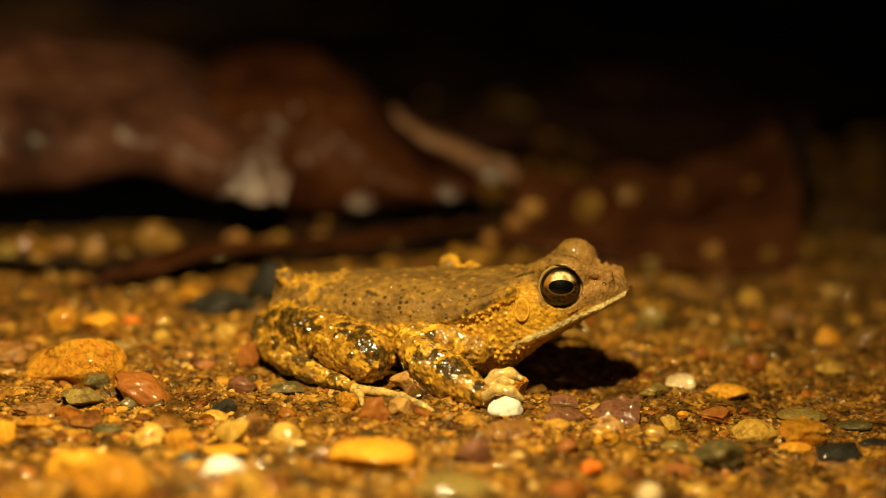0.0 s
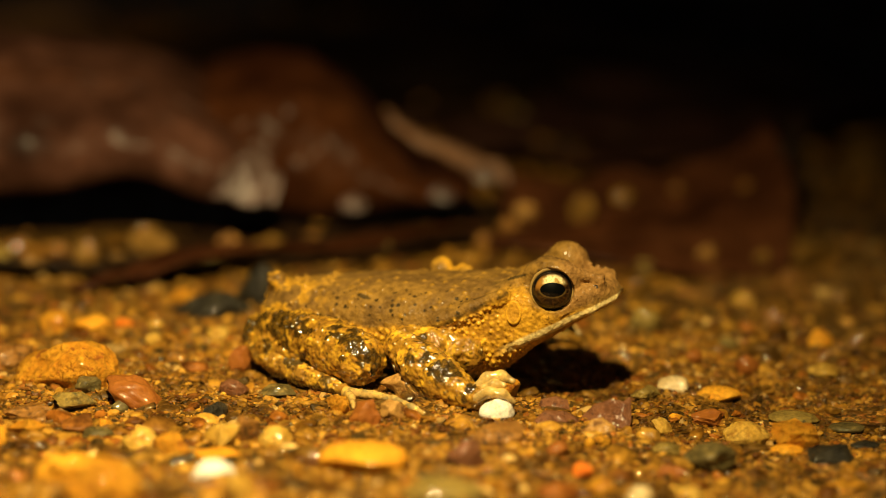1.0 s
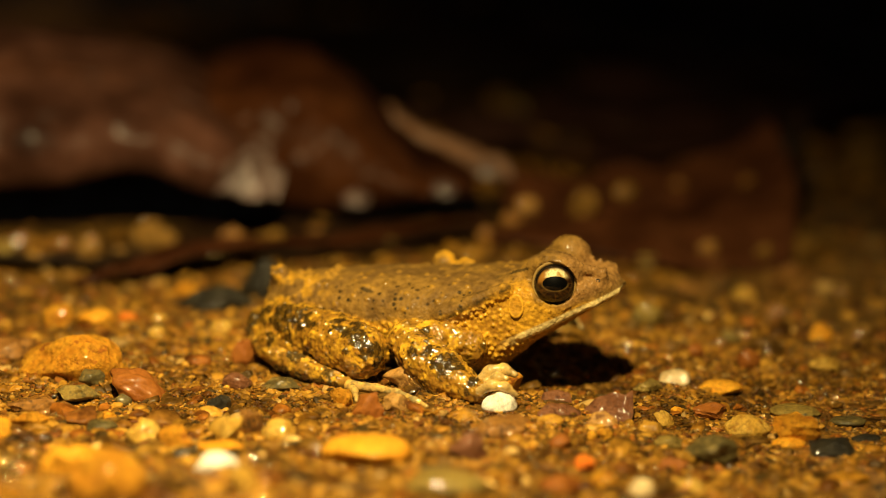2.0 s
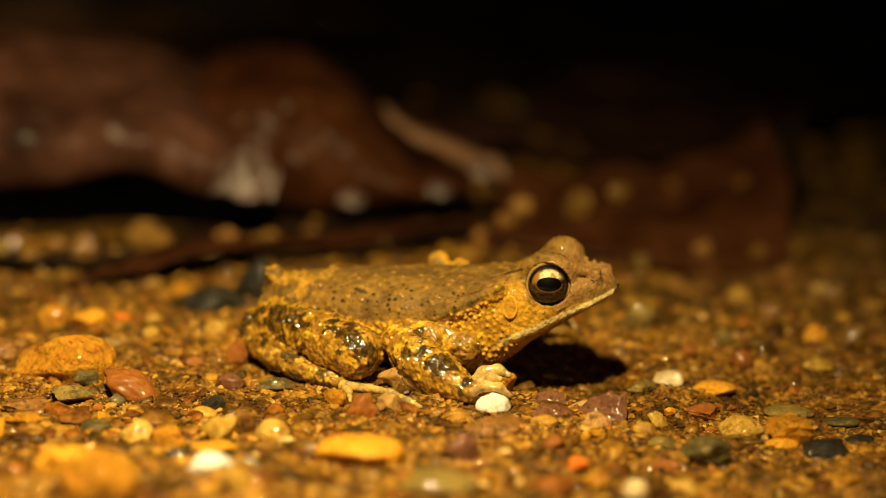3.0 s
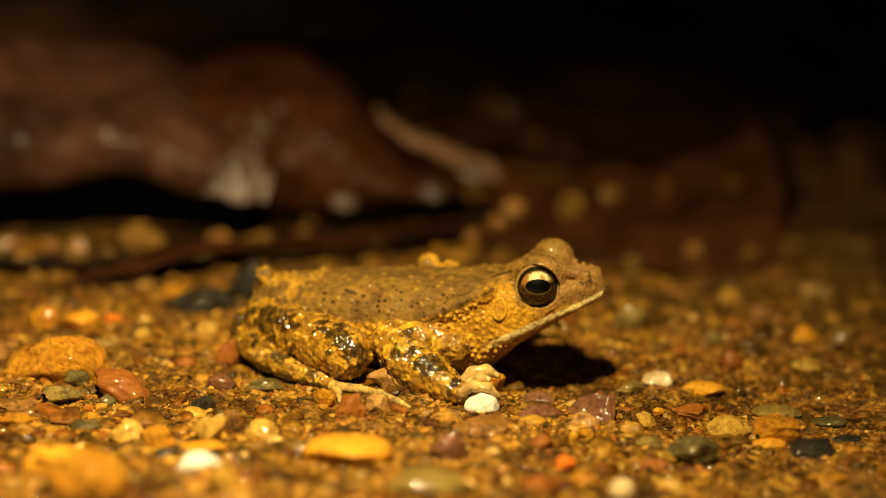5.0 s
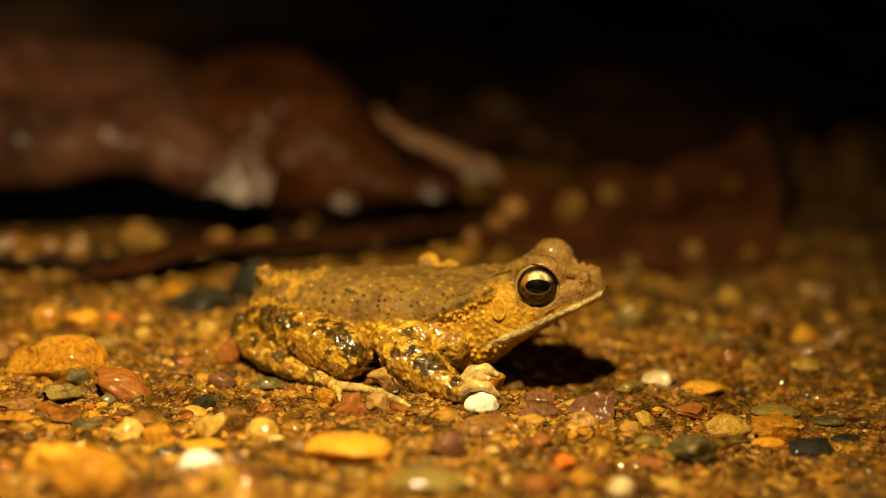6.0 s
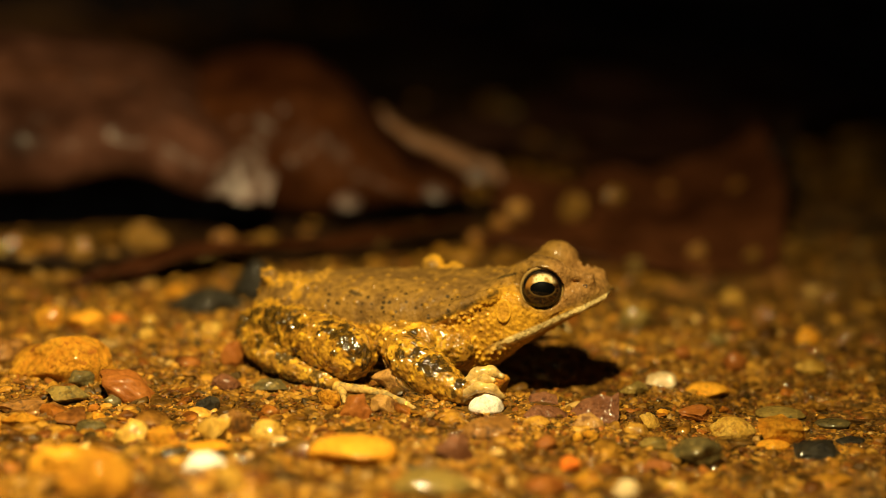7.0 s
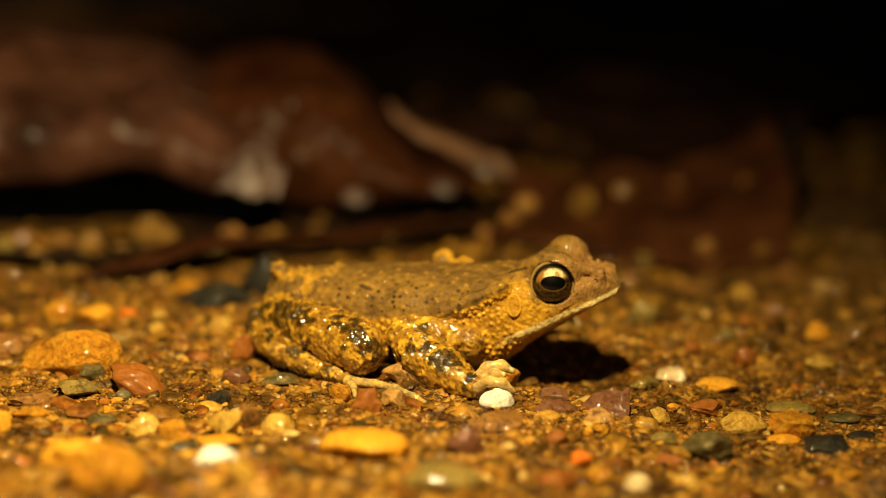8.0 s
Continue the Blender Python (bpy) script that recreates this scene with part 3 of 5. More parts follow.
def stone(x, y, w, d, h, turn, tone, style, label, lean=0.0, rest=None):
    """One wet stone of width w, depth d and height h, bedded a little into the silt."""
    v, f = pebble_shape(4 if w > 0.0035 else 3, int(1e6 * abs(x) + 7e6 * abs(y)) % 9973, style)
    v = v * np.array((w, d, h * 1.2))
    z = ground_at(x, y) if rest is None else rest
    ob = mesh_object({"shell": "shell_fragment", "angular": "stone_chip" if w < 0.0055 else "stone", "lumpy": "stone"}.get(style, "pebble"), v, f, MAT[tone], creased=0.45 if style == "angular" else 0.0)
    ob.matrix_basis = pose(x, y, z + h * 0.33, 0, lean, turn)
    stone_spots.append((x, y, 0.5 * max(w, d)))
    if len(label.split()) < 4:
        label += " in wet gravel"
    return tagged(ob, label, "shell" if style == "shell" else "stone")


stone(-0.0586, 0.0056, 0.0178, 0.0125, 0.0080, -8, "ochre", "lumpy", "large rough ochre stone with pitted faces")
stone(-0.0472, -0.0061, 0.0098, 0.0070, 0.0044, -14, "red", "lumpy", "smooth wet reddish-brown stone", 22.0)
stone(-0.0549, -0.0006, 0.0045, 0.0038, 0.0027, 25, "dark", "round", "small dark olive pebble with a wet glint")
stone(-0.0559, -0.0083, 0.0071, 0.0053, 0.0028, 1, "olive", "angular", "flat olive and tan stone chip")
stone(-0.0614, -0.0130, 0.0083, 0.0062, 0.0032, -19, "brown", "angular", "dull brown stone with olive patches")
stone(-0.0488, -0.0089, 0.0030, 0.0026, 0.0018, 25, "dark", "round", "small dark pebble beside a red stone")
stone(-0.0612, -0.0230, 0.0064, 0.0048, 0.0025, -15, "ochre", "angular", "tan ochre stone chip")
stone(-0.0429, -0.0303, 0.0060, 0.0045, 0.0040, 11, "yellow", "lumpy", "pale yellow angular pebble")
stone(-0.0380, -0.0319, 0.0060, 0.0045, 0.0035, -20, "ochre", "angular", "wet ochre-orange pebble with glints")
stone(-0.0310, -0.0306, 0.0052, 0.0039, 0.0048, 0, "yellow", "angular", "upright yellow-ochre pebble")
stone(-0.0503, -0.0231, 0.0048, 0.0041, 0.0019, -1, "dark", "round", "dark green-grey pebble")
stone(-0.0495, -0.0195, 0.0022, 0.0017, 0.0025, 2, "orange", "angular", "narrow orange stone chip")
stone(-0.0644, -0.0310, 0.0035, 0.0030, 0.0039, 24, "orange", "round", "orange-yellow pebble")
stone(-0.0430, -0.0690, 0.0102, 0.0090, 0.0072, 0, "ochre", "round", "large rounded golden stone close to the lens")
stone(-0.0490, -0.0545, 0.0112, 0.0072, 0.0046, 12, "orange", "lumpy", "rough orange stone behind a golden one")
stone(-0.0301, -0.0553, 0.0064, 0.0052, 0.0030, 5, "cream", "round", "pale cream pebble in wet gravel")
stone(-0.0310, -0.0406, 0.0069, 0.0059, 0.0020, -11, "orange", "round", "flat orange-yellow pebble")
stone(-0.0253, -0.0673, 0.0036, 0.0031, 0.0040, -27, "yellow", "round", "upright yellow pebble")
stone(-0.0435, -0.0478, 0.0039, 0.0033, 0.0015, 2, "yellow", "round", "small pale yellow pebble")
stone(-0.0723, 0.0192, 0.0118, 0.0089, 0.0037, -15, "brown", "angular", "flat brown stone slab")
stone(-0.0098, -0.0465, 0.0130, 0.0104, 0.0037, -5, "orange", "flat", "broad flat orange pebble")
stone(-0.0235, -0.0286, 0.0053, 0.0045, 0.0039, -8, "yellow", "round", "yellow pebble with bright wet glints")
stone(-0.0277, -0.0250, 0.0041, 0.0030, 0.0045, 20, "brown", "angular", "brown angular stone chip")
stone(-0.0148, -0.0126, 0.0040, 0.0030, 0.0027, -13, "ochre", "angular", "small ochre chip beside the toad's toe")
stone(-0.0103, -0.0192, 0.0051, 0.0038, 0.0041, -13, "red", "angular", "reddish triangular stone under the toad's toe")
stone(-0.0042, -0.0040, 0.0086, 0.0048, 0.0042, -2, "buff", "lumpy", "speckled tan stone between the toad's feet")
stone(-0.0059, -0.0159, 0.0045, 0.0034, 0.0027, 19, "buff", "angular", "tan stone chip beside the toad's toes")
stone(0.0096, -0.0136, 0.0056, 0.0038, 0.0030, 0, "cream", "shell", "white shell fragment under the toad's front foot")
stone(0.0116, -0.0017, 0.0041, 0.0031, 0.0038, 23, "ochre", "angular", "thin ochre stone chip behind the toad's front foot")
stone(0.0092, -0.0260, 0.0084, 0.0063, 0.0029, 22, "brown", "angular", "flat rusty brown stone")
stone(0.0181, -0.0322, 0.0035, 0.0029, 0.0023, 19, "red", "round", "round reddish-brown pebble")
stone(0.0211, -0.0439, 0.0032, 0.0024, 0.0026, -18, "scarlet", "angular", "bright orange-red stone chip")
stone(0.0169, -0.0571, 0.0060, 0.0051, 0.0029, 27, "red", "round", "dark red pebble close to the lens")
stone(0.0043, -0.0442, 0.0059, 0.0044, 0.0042, -16, "maroon", "angular", "dark maroon angular stone")
stone(0.0012, -0.0618, 0.0113, 0.0091, 0.0033, -9, "olive", "flat", "broad olive-yellow pebble close to the lens")
stone(0.0349, -0.0139, 0.0033, 0.0024, 0.0028, 1, "yellow", "angular", "small yellow angular pebble")
stone(0.0252, -0.0243, 0.0032, 0.0024, 0.0016, 24, "ochre", "angular", "small ochre chip")
stone(0.0231, -0.0260, 0.0015, 0.0013, 0.0017, -15, "orange", "round", "tiny orange grain")
stone(0.0390, 0.0123, 0.0054, 0.0046, 0.0024, -4, "straw", "round", "cream oval pebble")
stone(0.0374, -0.0075, 0.0019, 0.0016, 0.0012, 19, "orange", "round", "small orange pebble")
stone(0.0459, 0.0080, 0.0075, 0.0060, 0.0023, -7, "orange", "flat", "flat orange stone")
stone(0.0427, -0.0075, 0.0057, 0.0043, 0.0023, 18, "red", "angular", "reddish stone flake")
stone(0.0477, -0.0151, 0.0073, 0.0062, 0.0036, -26, "yellow", "round", "yellow pebble under shallow water")
stone(0.0547, -0.0179, 0.0074, 0.0056, 0.0039, -4, "ochre", "angular", "rusty ochre stone under shallow water")
stone(0.0399, -0.0325, 0.0088, 0.0075, 0.0044, 9, "dark", "lumpy", "dark olive stone with a pale vein")
stone(0.0346, -0.0259, 0.0046, 0.0039, 0.0019, 0, "olive", "round", "olive pebble beside a dark stone")
stone(0.0592, -0.0250, 0.0074, 0.0055, 0.0026, 19, "black", "angular", "black flat stone under shallow water")
stone(0.0532, -0.0208, 0.0053, 0.0043, 0.0013, 7, "orange", "flat", "flat ochre pebble")
stone(0.0564, -0.0040, 0.0080, 0.0065, 0.0017, 0, "olive", "flat", "flat olive stone under water")
stone(0.0638, -0.0097, 0.0057, 0.0045, 0.0012, -5, "dark", "flat", "dark grey flat stone under water")
stone(0.0340, -0.0369, 0.0051, 0.0038, 0.0019, 22, "red", "angular", "reddish-brown stone chip")
stone(0.0591, -0.0396, 0.0064, 0.0054, 0.0016, 28, "ochre", "round", "ochre pebble in two tones")
stone(0.0654, -0.0180, 0.0046, 0.0036, 0.0011, -8, "black", "flat", "thin black stone flake")
stone(0.0282, -0.0548, 0.0043, 0.0035, 0.0030, 28, "straw", "round", "bright cream pebble close to the lens")
stone(0.0352, -0.0498, 0.0051, 0.0043, 0.0021, -19, "yellow", "round", "yellow pebble close to the lens")
stone(0.0232, -0.0522, 0.0048, 0.0041, 0.0028, 14, "ochre", "round", "ochre pebble close to the lens")
stone(0.0339, 0.0034, 0.0058, 0.0043, 0.0024, 21, "olive", "angular", "tan stone chip")
stone(-0.0319, 0.0014, 0.0050, 0.0043, 0.0024, 22, "maroon", "round", "maroon wet pebble")
stone(-0.0320, 0.0151, 0.0041, 0.0031, 0.0045, 18, "red", "angular", "orange-red stone behind the toad's heel")
stone(-0.0248, 0.0009, 0.0063, 0.0047, 0.0020, -14, "dark", "angular", "dark stone chip under the toad's heel")
stone(-0.0338, -0.0111, 0.0044, 0.0033, 0.0028, 19, "black", "angular", "dark grey stone chip")
stone(0.0524, 0.0237, 0.0043, 0.0037, 0.0034, -1, "red", "round", "reddish wet pebble with glints")
stone(0.0649, 0.0216, 0.0052, 0.0044, 0.0020, -27, "yellow", "round", "yellow pebble under water")
stone(0.0679, 0.0448, 0.0046, 0.0039, 0.0035, 21, "orange", "round", "orange pebble under water")
stone(0.0372, 0.0508, 0.0060, 0.0051, 0.0045, -8, "olive", "round", "olive stone in the shallows")
stone(0.0497, 0.0867, 0.0070, 0.0053, 0.0025, 16, "brown", "angular", "tan pebble in the shallows")
stone(0.0581, 0.0790, 0.0047, 0.0040, 0.0038, -24, "yellow", "round", "dull yellow pebble in the shallows")
stone(0.0699, 0.0992, 0.0045, 0.0038, 0.0042, 17, "brown", "round", "brown stone in the shallows")
stone(0.0770, 0.1180, 0.0134, 0.0100, 0.0051, 23, "tan", "angular", "large ochre stone at the edge of the light")
stone(0.1029, 0.2102, 0.0096, 0.0072, 0.0083, 6, "tan", "angular", "ochre stone far back in the dim light")
for across, up, size, tone, style, label in (
        (0.07, 0.50, 0.0050, "buff", "round", "dull mauve pebble lying on a red-brown leaf"),
        (0.05, 0.16, 0.0048, "brown", "round", "brown pebble at the foot of a leaf"),
        (0.70, 0.16, 0.0044, "buff", "round", "buff pebble at the foot of a leaf"),
        (0.90, 0.10, 0.0046, "tan", "angular", "tan stone chip at the foot of a leaf")):
    spot = propped(across, up).ravel()
    stone(float(spot[0]), float(spot[1]), size, 0.85 * size, 0.75 * size, 40 * across, tone, style, label, 0.0, float(spot[2]))
spot = propped(0.26, 0.44).ravel()
stone(float(spot[0]), float(spot[1]), 0.0057, 0.0043, 0.0059, -3, "tan", "angular", "ochre pebble lying on a red-brown leaf", 0.0, float(spot[2]))
stone(0.0304, 0.1537, 0.0055, 0.0040, 0.0054, -21, "olive", "angular", "yellow pebble beside a red-brown leaf")
stone(0.0157, 0.1181, 0.0055, 0.0041, 0.0045, -9, "brown", "angular", "tan pebble beside a brown leaf")
stone(-0.0681, 0.0957, 0.0067, 0.0050, 0.0067, 14, "tan", "angular", "ochre pebble in front of a brown leaf")
stone(-0.0571, 0.1061, 0.0086, 0.0064, 0.0076, -16, "tan", "angular", "large ochre pebble under a leaf's edge")
stone(-0.0414, 0.1088, 0.0064, 0.0048, 0.0046, -8, "brown", "angular", "tan pebble under a leaf's edge")
stone(-0.0439, 0.0983, 0.0071, 0.0053, 0.0031, 10, "olive", "angular", "yellow pebble in front of a leaf")
stone(-0.0363, 0.1038, 0.0061, 0.0046, 0.0043, 2, "tan", "angular", "rusty pebble under a leaf's edge")
stone(-0.0769, 0.0852, 0.0061, 0.0046, 0.0046, 0, "tan", "angular", "rusty pebble behind wet gravel")
stone(-0.0855, 0.0950, 0.0051, 0.0038, 0.0048, 17, "olive", "angular", "yellow pebble behind wet gravel")
stone(-0.0461, 0.0637, 0.0058, 0.0049, 0.0031, 16, "ochre", "round", "ochre pebble behind the toad")
stone(-0.0544, 0.0425, 0.0032, 0.0027, 0.0021, 10, "scarlet", "round", "small scarlet pebble")
stone(-0.0489, 0.0415, 0.0028, 0.0024, 0.0020, 24, "yellow", "round", "small yellow pebble")
stone(-0.0482, 0.0318, 0.0031, 0.0026, 0.0023, -11, "yellow", "round", "small pale yellow pebble")
stone(0.0215, 0.0393, 0.0043, 0.0037, 0.0030, 6, "olive", "round", "pale tan pebble beyond the toad's chin")
stone(-0.0396, 0.0540, 0.0150, 0.0080, 0.0046, 8, "black", "lumpy", "long black wet stone behind the toad")
stone(-0.0318, 0.0600, 0.0085, 0.0075, 0.0078, 0, "black", "lumpy", "black wet stone behind the toad's rump")
stone(-0.0666, 0.0411, 0.0060, 0.0051, 0.0045, -22, "ochre", "round", "ochre pebble in wet gravel")
stone(-0.0597, 0.0411, 0.0069, 0.0059, 0.0034, 18, "orange", "round", "orange pebble in wet gravel")
stone(-0.0375, 0.0354, 0.0039, 0.0033, 0.0026, -7, "yellow", "round", "small yellow pebble")
stone(-0.0316, 0.0350, 0.0029, 0.0025, 0.0023, 7, "orange", "round", "small orange pebble")
spot = propped(0.63, 0.80).ravel()
stone(float(spot[0]), float(spot[1]), 0.0036, 0.0031, 0.0024, 26, "brown", "round", "dull brown pebble on a red-brown leaf", 0.0, float(spot[2]))
spot = propped(0.85, 0.68).ravel()
stone(float(spot[0]), float(spot[1]), 0.0036, 0.0031, 0.0024, -9, "brown", "angular", "dim brown pebble on a red-brown leaf", 0.0, float(spot[2]))
spot = propped(0.41, 0.64).ravel()
stone(float(spot[0]), float(spot[1]), 0.0052, 0.0039, 0.0036, 22, "tan", "angular", "ochre pebble on a red-brown leaf", 0.0, float(spot[2]))
stone(0.0212, 0.1411, 0.0048, 0.0036, 0.0038, 15, "brown", "angular", "tan pebble beside a leaf tip")
stone(-0.0753, 0.1071, 0.0046, 0.0034, 0.0036, 4, "brown", "angular", "dull brown pebble before a dead leaf")
stone(-0.0630, 0.0997, 0.0049, 0.0037, 0.0030, 21, "tan", "angular", "tan chip before a dead leaf")
stone(-0.0503, 0.0953, 0.0044, 0.0033, 0.0026, -19, "olive", "angular", "olive chip before a dead leaf")
stone(-0.0326, 0.1139, 0.0050, 0.0038, 0.0031, 12, "tan", "angular", "tan pebble under a leaf edge")
stone(-0.0259, 0.1183, 0.0046, 0.0035, 0.0029, -9, "brown", "angular", "brown pebble under a leaf edge")
stone(-0.0851, 0.1118, 0.0053, 0.0040, 0.0036, 4, "brown", "angular", "brown pebble under a leaf edge")
stone(-0.0698, 0.0774, 0.0039, 0.0029, 0.0025, -9, "tan", "angular", "tan chip beside a narrow leaf")
stone(-0.0165, 0.1115, 0.0046, 0.0034, 0.0027, 6, "tan", "angular", "tan pebble behind the toad's back")
stone(-0.0095, 0.1080, 0.0039, 0.0029, 0.0025, -4, "olive", "angular", "olive pebble behind the toad's back")
stone(0.0098, 0.1117, 0.0046, 0.0039, 0.0031, 19, "brown", "round", "brown pebble behind the toad's head")
stone(0.0410, 0.0999, 0.0049, 0.0041, 0.0030, -29, "olive", "round", "olive pebble in the shallows")
stone(0.0557, 0.1023, 0.0045, 0.0039, 0.0028, 11, "brown", "round", "brown pebble in the shallows")
stone(0.0770, 0.0803, 0.0054, 0.0046, 0.0033, 27, "tan", "round", "tan pebble in the shallows")
stone(0.0616, 0.0614, 0.0048, 0.0041, 0.0028, -25, "brown", "round", "brown pebble under shallow water")
stone(0.0436, 0.0258, 0.0032, 0.0028, 0.0022, 25, "red", "round", "reddish pebble under shallow water")
stone(0.0509, 0.0402, 0.0039, 0.0033, 0.0022, -24, "olive", "round", "olive pebble under shallow water")
stone(0.0746, 0.0460, 0.0060, 0.0051, 0.0035, 25, "tan", "round", "tan stone under shallow water")


def plate(x, y, outline, turn, lean, thick, tone, label, seed):
    """A split stone flake: an uneven outline in millimetres (along, up), with thickness and rippled faces, leaning back from the lens."""
    line = np.array(outline, float)
    ring = np.concatenate([line[:, :], line[:1]])
    along = np.concatenate([[0], np.cumsum(np.linalg.norm(np.diff(ring, axis=0), axis=1))])
    n, m = 48, 9
    s = np.linspace(0, along[-1], n, endpoint=False)
    rim = np.stack([np.interp(s, along, ring[:, k]) for k in (0, 1)], 1)
    mid = rim.mean(0)
    v, f = [], []
    for face in (-1, 1):
        for k in range(m):
            q = mid + (rim - mid) * (k / (m - 1)) ** 0.8
            dep = face * 0.5 * thick * (1 - 0.65 * (k / (m - 1)) ** 3) + 0.16 * thick * fbm(np.column_stack([q * 0.9, np.full(n, face * 3.0)]), 3, seed)
            v.append(np.column_stack([q[:, 0], dep, q[:, 1]]))
    v = np.concatenate(v)
    for side in range(2):
        for k in range(m - 1):
            for j in range(n):
                a, b = (side * m + k) * n, (side * m + k + 1) * n
                quad = (a + j, b + j, b + (j + 1) % n, a + (j + 1) % n)
                f.append(quad if side == 0 else quad[::-1])
    front, rear = (m - 1) * n, (2 * m - 1) * n
    f += [(front + j, rear + j, rear + (j + 1) % n, front + (j + 1) % n) for j in range(n)]
    ob = mesh_object("stone_flake", v * 0.001, f, MAT[tone], creased=0.7)
    ob.matrix_basis = pose(x, y, ground_at(x, y) - 0.0006, -lean, 0, turn)
    stone_spots.append((x, y, 0.0030))
    return tagged(ob, label, "stone")


plate(0.0262, -0.0150, [(-3.6, 0.0), (3.4, 0.0), (3.8, 1.6), (3.3, 5.9), (2.6, 4.8), (0.4, 5.2), (-2.2, 4.2), (-3.9, 2.0)], -12, 38, 1.1, "maroon", "upright translucent maroon stone flake", 3)
plate(0.0252, -0.0190, [(-2.2, 0.0), (2.3, 0.0), (2.4, 1.4), (0.6, 2.9), (-1.2, 2.7), (-2.4, 1.2)], 10, 30, 1.3, "buff", "mauve-brown stone chip before a maroon flake", 5)
plate(0.0190, -0.0165, [(-3.4, 0.0), (3.2, 0.0), (3.4, 1.0), (1.2, 2.7), (-1.6, 3.0), (-3.6, 1.4)], 16, 55, 1.2, "maroon", "glossy maroon stone flake lying tilted", 7)
plate(0.0186, -0.0080, [(-2.6, 0.0), (2.5, 0.0), (2.0, 2.0), (0.2, 2.6), (-2.2, 1.8)], -8, 50, 1.0, "maroon", "small maroon flake in the toad's shadow", 9)


# ---- the toad ----
TOAD_TURN = -16.0
TOAD_AT = (0.0, 0.0132)
TC, TS = math.cos(radians(TOAD_TURN)), math.sin(radians(TOAD_TURN))


def on_toad(x, y, z):
    """World millimetres to the toad's own: u ahead, v to its left, z up."""
    x, y = x - 1000 * TOAD_AT[0], y - 1000 * TOAD_AT[1]
    return np.array((TC * x + TS * y, -TS * x + TC * y, z))


def blend(a, b, k):
    h = np.clip(0.5 + 0.5 * (b - a) / k, 0, 1)
    return b + (a - b) * h - k * h * (1 - h)


def carve(a, b, k):
    return -blend(-a, b, k)


def ball(p, c, r):
    q = (p - np.asarray(c)) / np.asarray(r)
    n = np.sqrt((q ** 2).sum(1))
    return (n - 1) * np.min(r) if np.ndim(r) else (n - 1) * r


def limb(p, a, b, ra, rb):
    a, b = np.asarray(a, float), np.asarray(b, float)
    ab = b - a
    h = np.clip((p - a) @ ab / (ab @ ab), 0, 1)
    return np.sqrt((((p - a) - h[:, None] * ab) ** 2).sum(1)) - (ra + (rb - ra) * h)


def chain(p, joints, k=1.2):
    d = None
    for (a, ra), (b, rb) in zip(joints[:-1], joints[1:]):
        e = limb(p, a, b, ra, rb)
        d = e if d is None else blend(d, e, k)
    return d


def net(field, lo, hi, step):
    """The surface field = 0 in a box, as vertices and quads."""
    ax = [np.arange(l, h + step, step) for l, h in zip(lo, hi)]
    shape = tuple(len(a) for a in ax)
    g = np.stack(np.meshgrid(*ax, indexing="ij"), -1).reshape(-1, 3)
    val = np.concatenate([field(c) for c in np.array_split(g, max(1, len(g) // 300000))]).reshape(shape)
    cell = tuple(s - 1 for s in shape)
    total, count = np.zeros(cell + (3,)), np.zeros(cell)
    corners = [(i, j, k) for i in (0, 1) for j in (0, 1) for k in (0, 1)]

    def at(c):
        return val[tuple(slice(o, o + s) for o, s in zip(c, cell))]
    for c in corners:
        for axis in range(3):
            if c[axis]:
                continue
            d = tuple(1 if n == axis else o for n, o in enumerate(c))
            v0, v1 = at(c), at(d)
            cross = (v0 < 0) != (v1 < 0)
            f = np.where(cross, v0 / np.where(cross, v0 - v1, 1), 0)
            for n in range(3):
                total[..., n] += np.where(cross, c[n] + (f if n == axis else 0), 0)
            count += cross
    used = count > 0
    index = np.full(cell, -1, int)
    index[used] = np.arange(used.sum())
    where = np.argwhere(used)
    v = (where + total[used] / count[used][:, None]) * step + np.array([a[0] for a in ax])
    faces = []
    for axis in range(3):
        o1, o2 = [(1, 2), (2, 0), (0, 1)][axis]
        lo_s = [slice(1, s - 1) for s in shape]
        a_s, b_s = list(lo_s), list(lo_s)
        a_s[axis], b_s[axis] = slice(0, shape[axis] - 1), slice(1, shape[axis])
        va, vb = val[tuple(a_s)], val[tuple(b_s)]
        edge = np.argwhere((va < 0) != (vb < 0))
        flip = va[tuple(edge.T)] < 0
        base = edge.copy()
        base[:, [n for n in range(3) if n != axis]] += 1
        quad = []
        for d1, d2 in ((1, 1), (0, 1), (0, 0), (1, 0)):
            q = base.copy()
            q[:, o1] -= d1
            q[:, o2] -= d2
            quad.append(index[tuple(q.T)])
        quad = np.stack(quad, 1)
        quad[~flip] = quad[~flip][:, ::-1]
        faces.append(quad)
    return v, np.concatenate(faces)


def relaxed(v, f, rounds=2):
    """Vertices eased towards their neighbours, to take out the steps of the grid."""
    pairs = np.concatenate([f[:, [0, 1]], f[:, [1, 2]], f[:, [2, 3]], f[:, [3, 0]]])
    count = np.bincount(pairs[:, 0], minlength=len(v)) + np.bincount(pairs[:, 1], minlength=len(v))
    for _ in range(rounds):
        mean = np.stack([np.bincount(pairs[:, 0], v[pairs[:, 1], k], len(v)) + np.bincount(pairs[:, 1], v[pairs[:, 0], k], len(v)) for k in range(3)], 1)
        v = 0.5 * v + 0.5 * mean / np.maximum(count, 1)[:, None]
    return v


def normals(v, f):
    n = np.cross(v[f[:, 2]] - v[f[:, 0]], v[f[:, 3]] - v[f[:, 1]])
    out = np.zeros_like(v)
    for k in range(4):
        np.add.at(out, f[:, k], n)
    return out / np.maximum(np.linalg.norm(out, axis=1), 1e-12)[:, None]


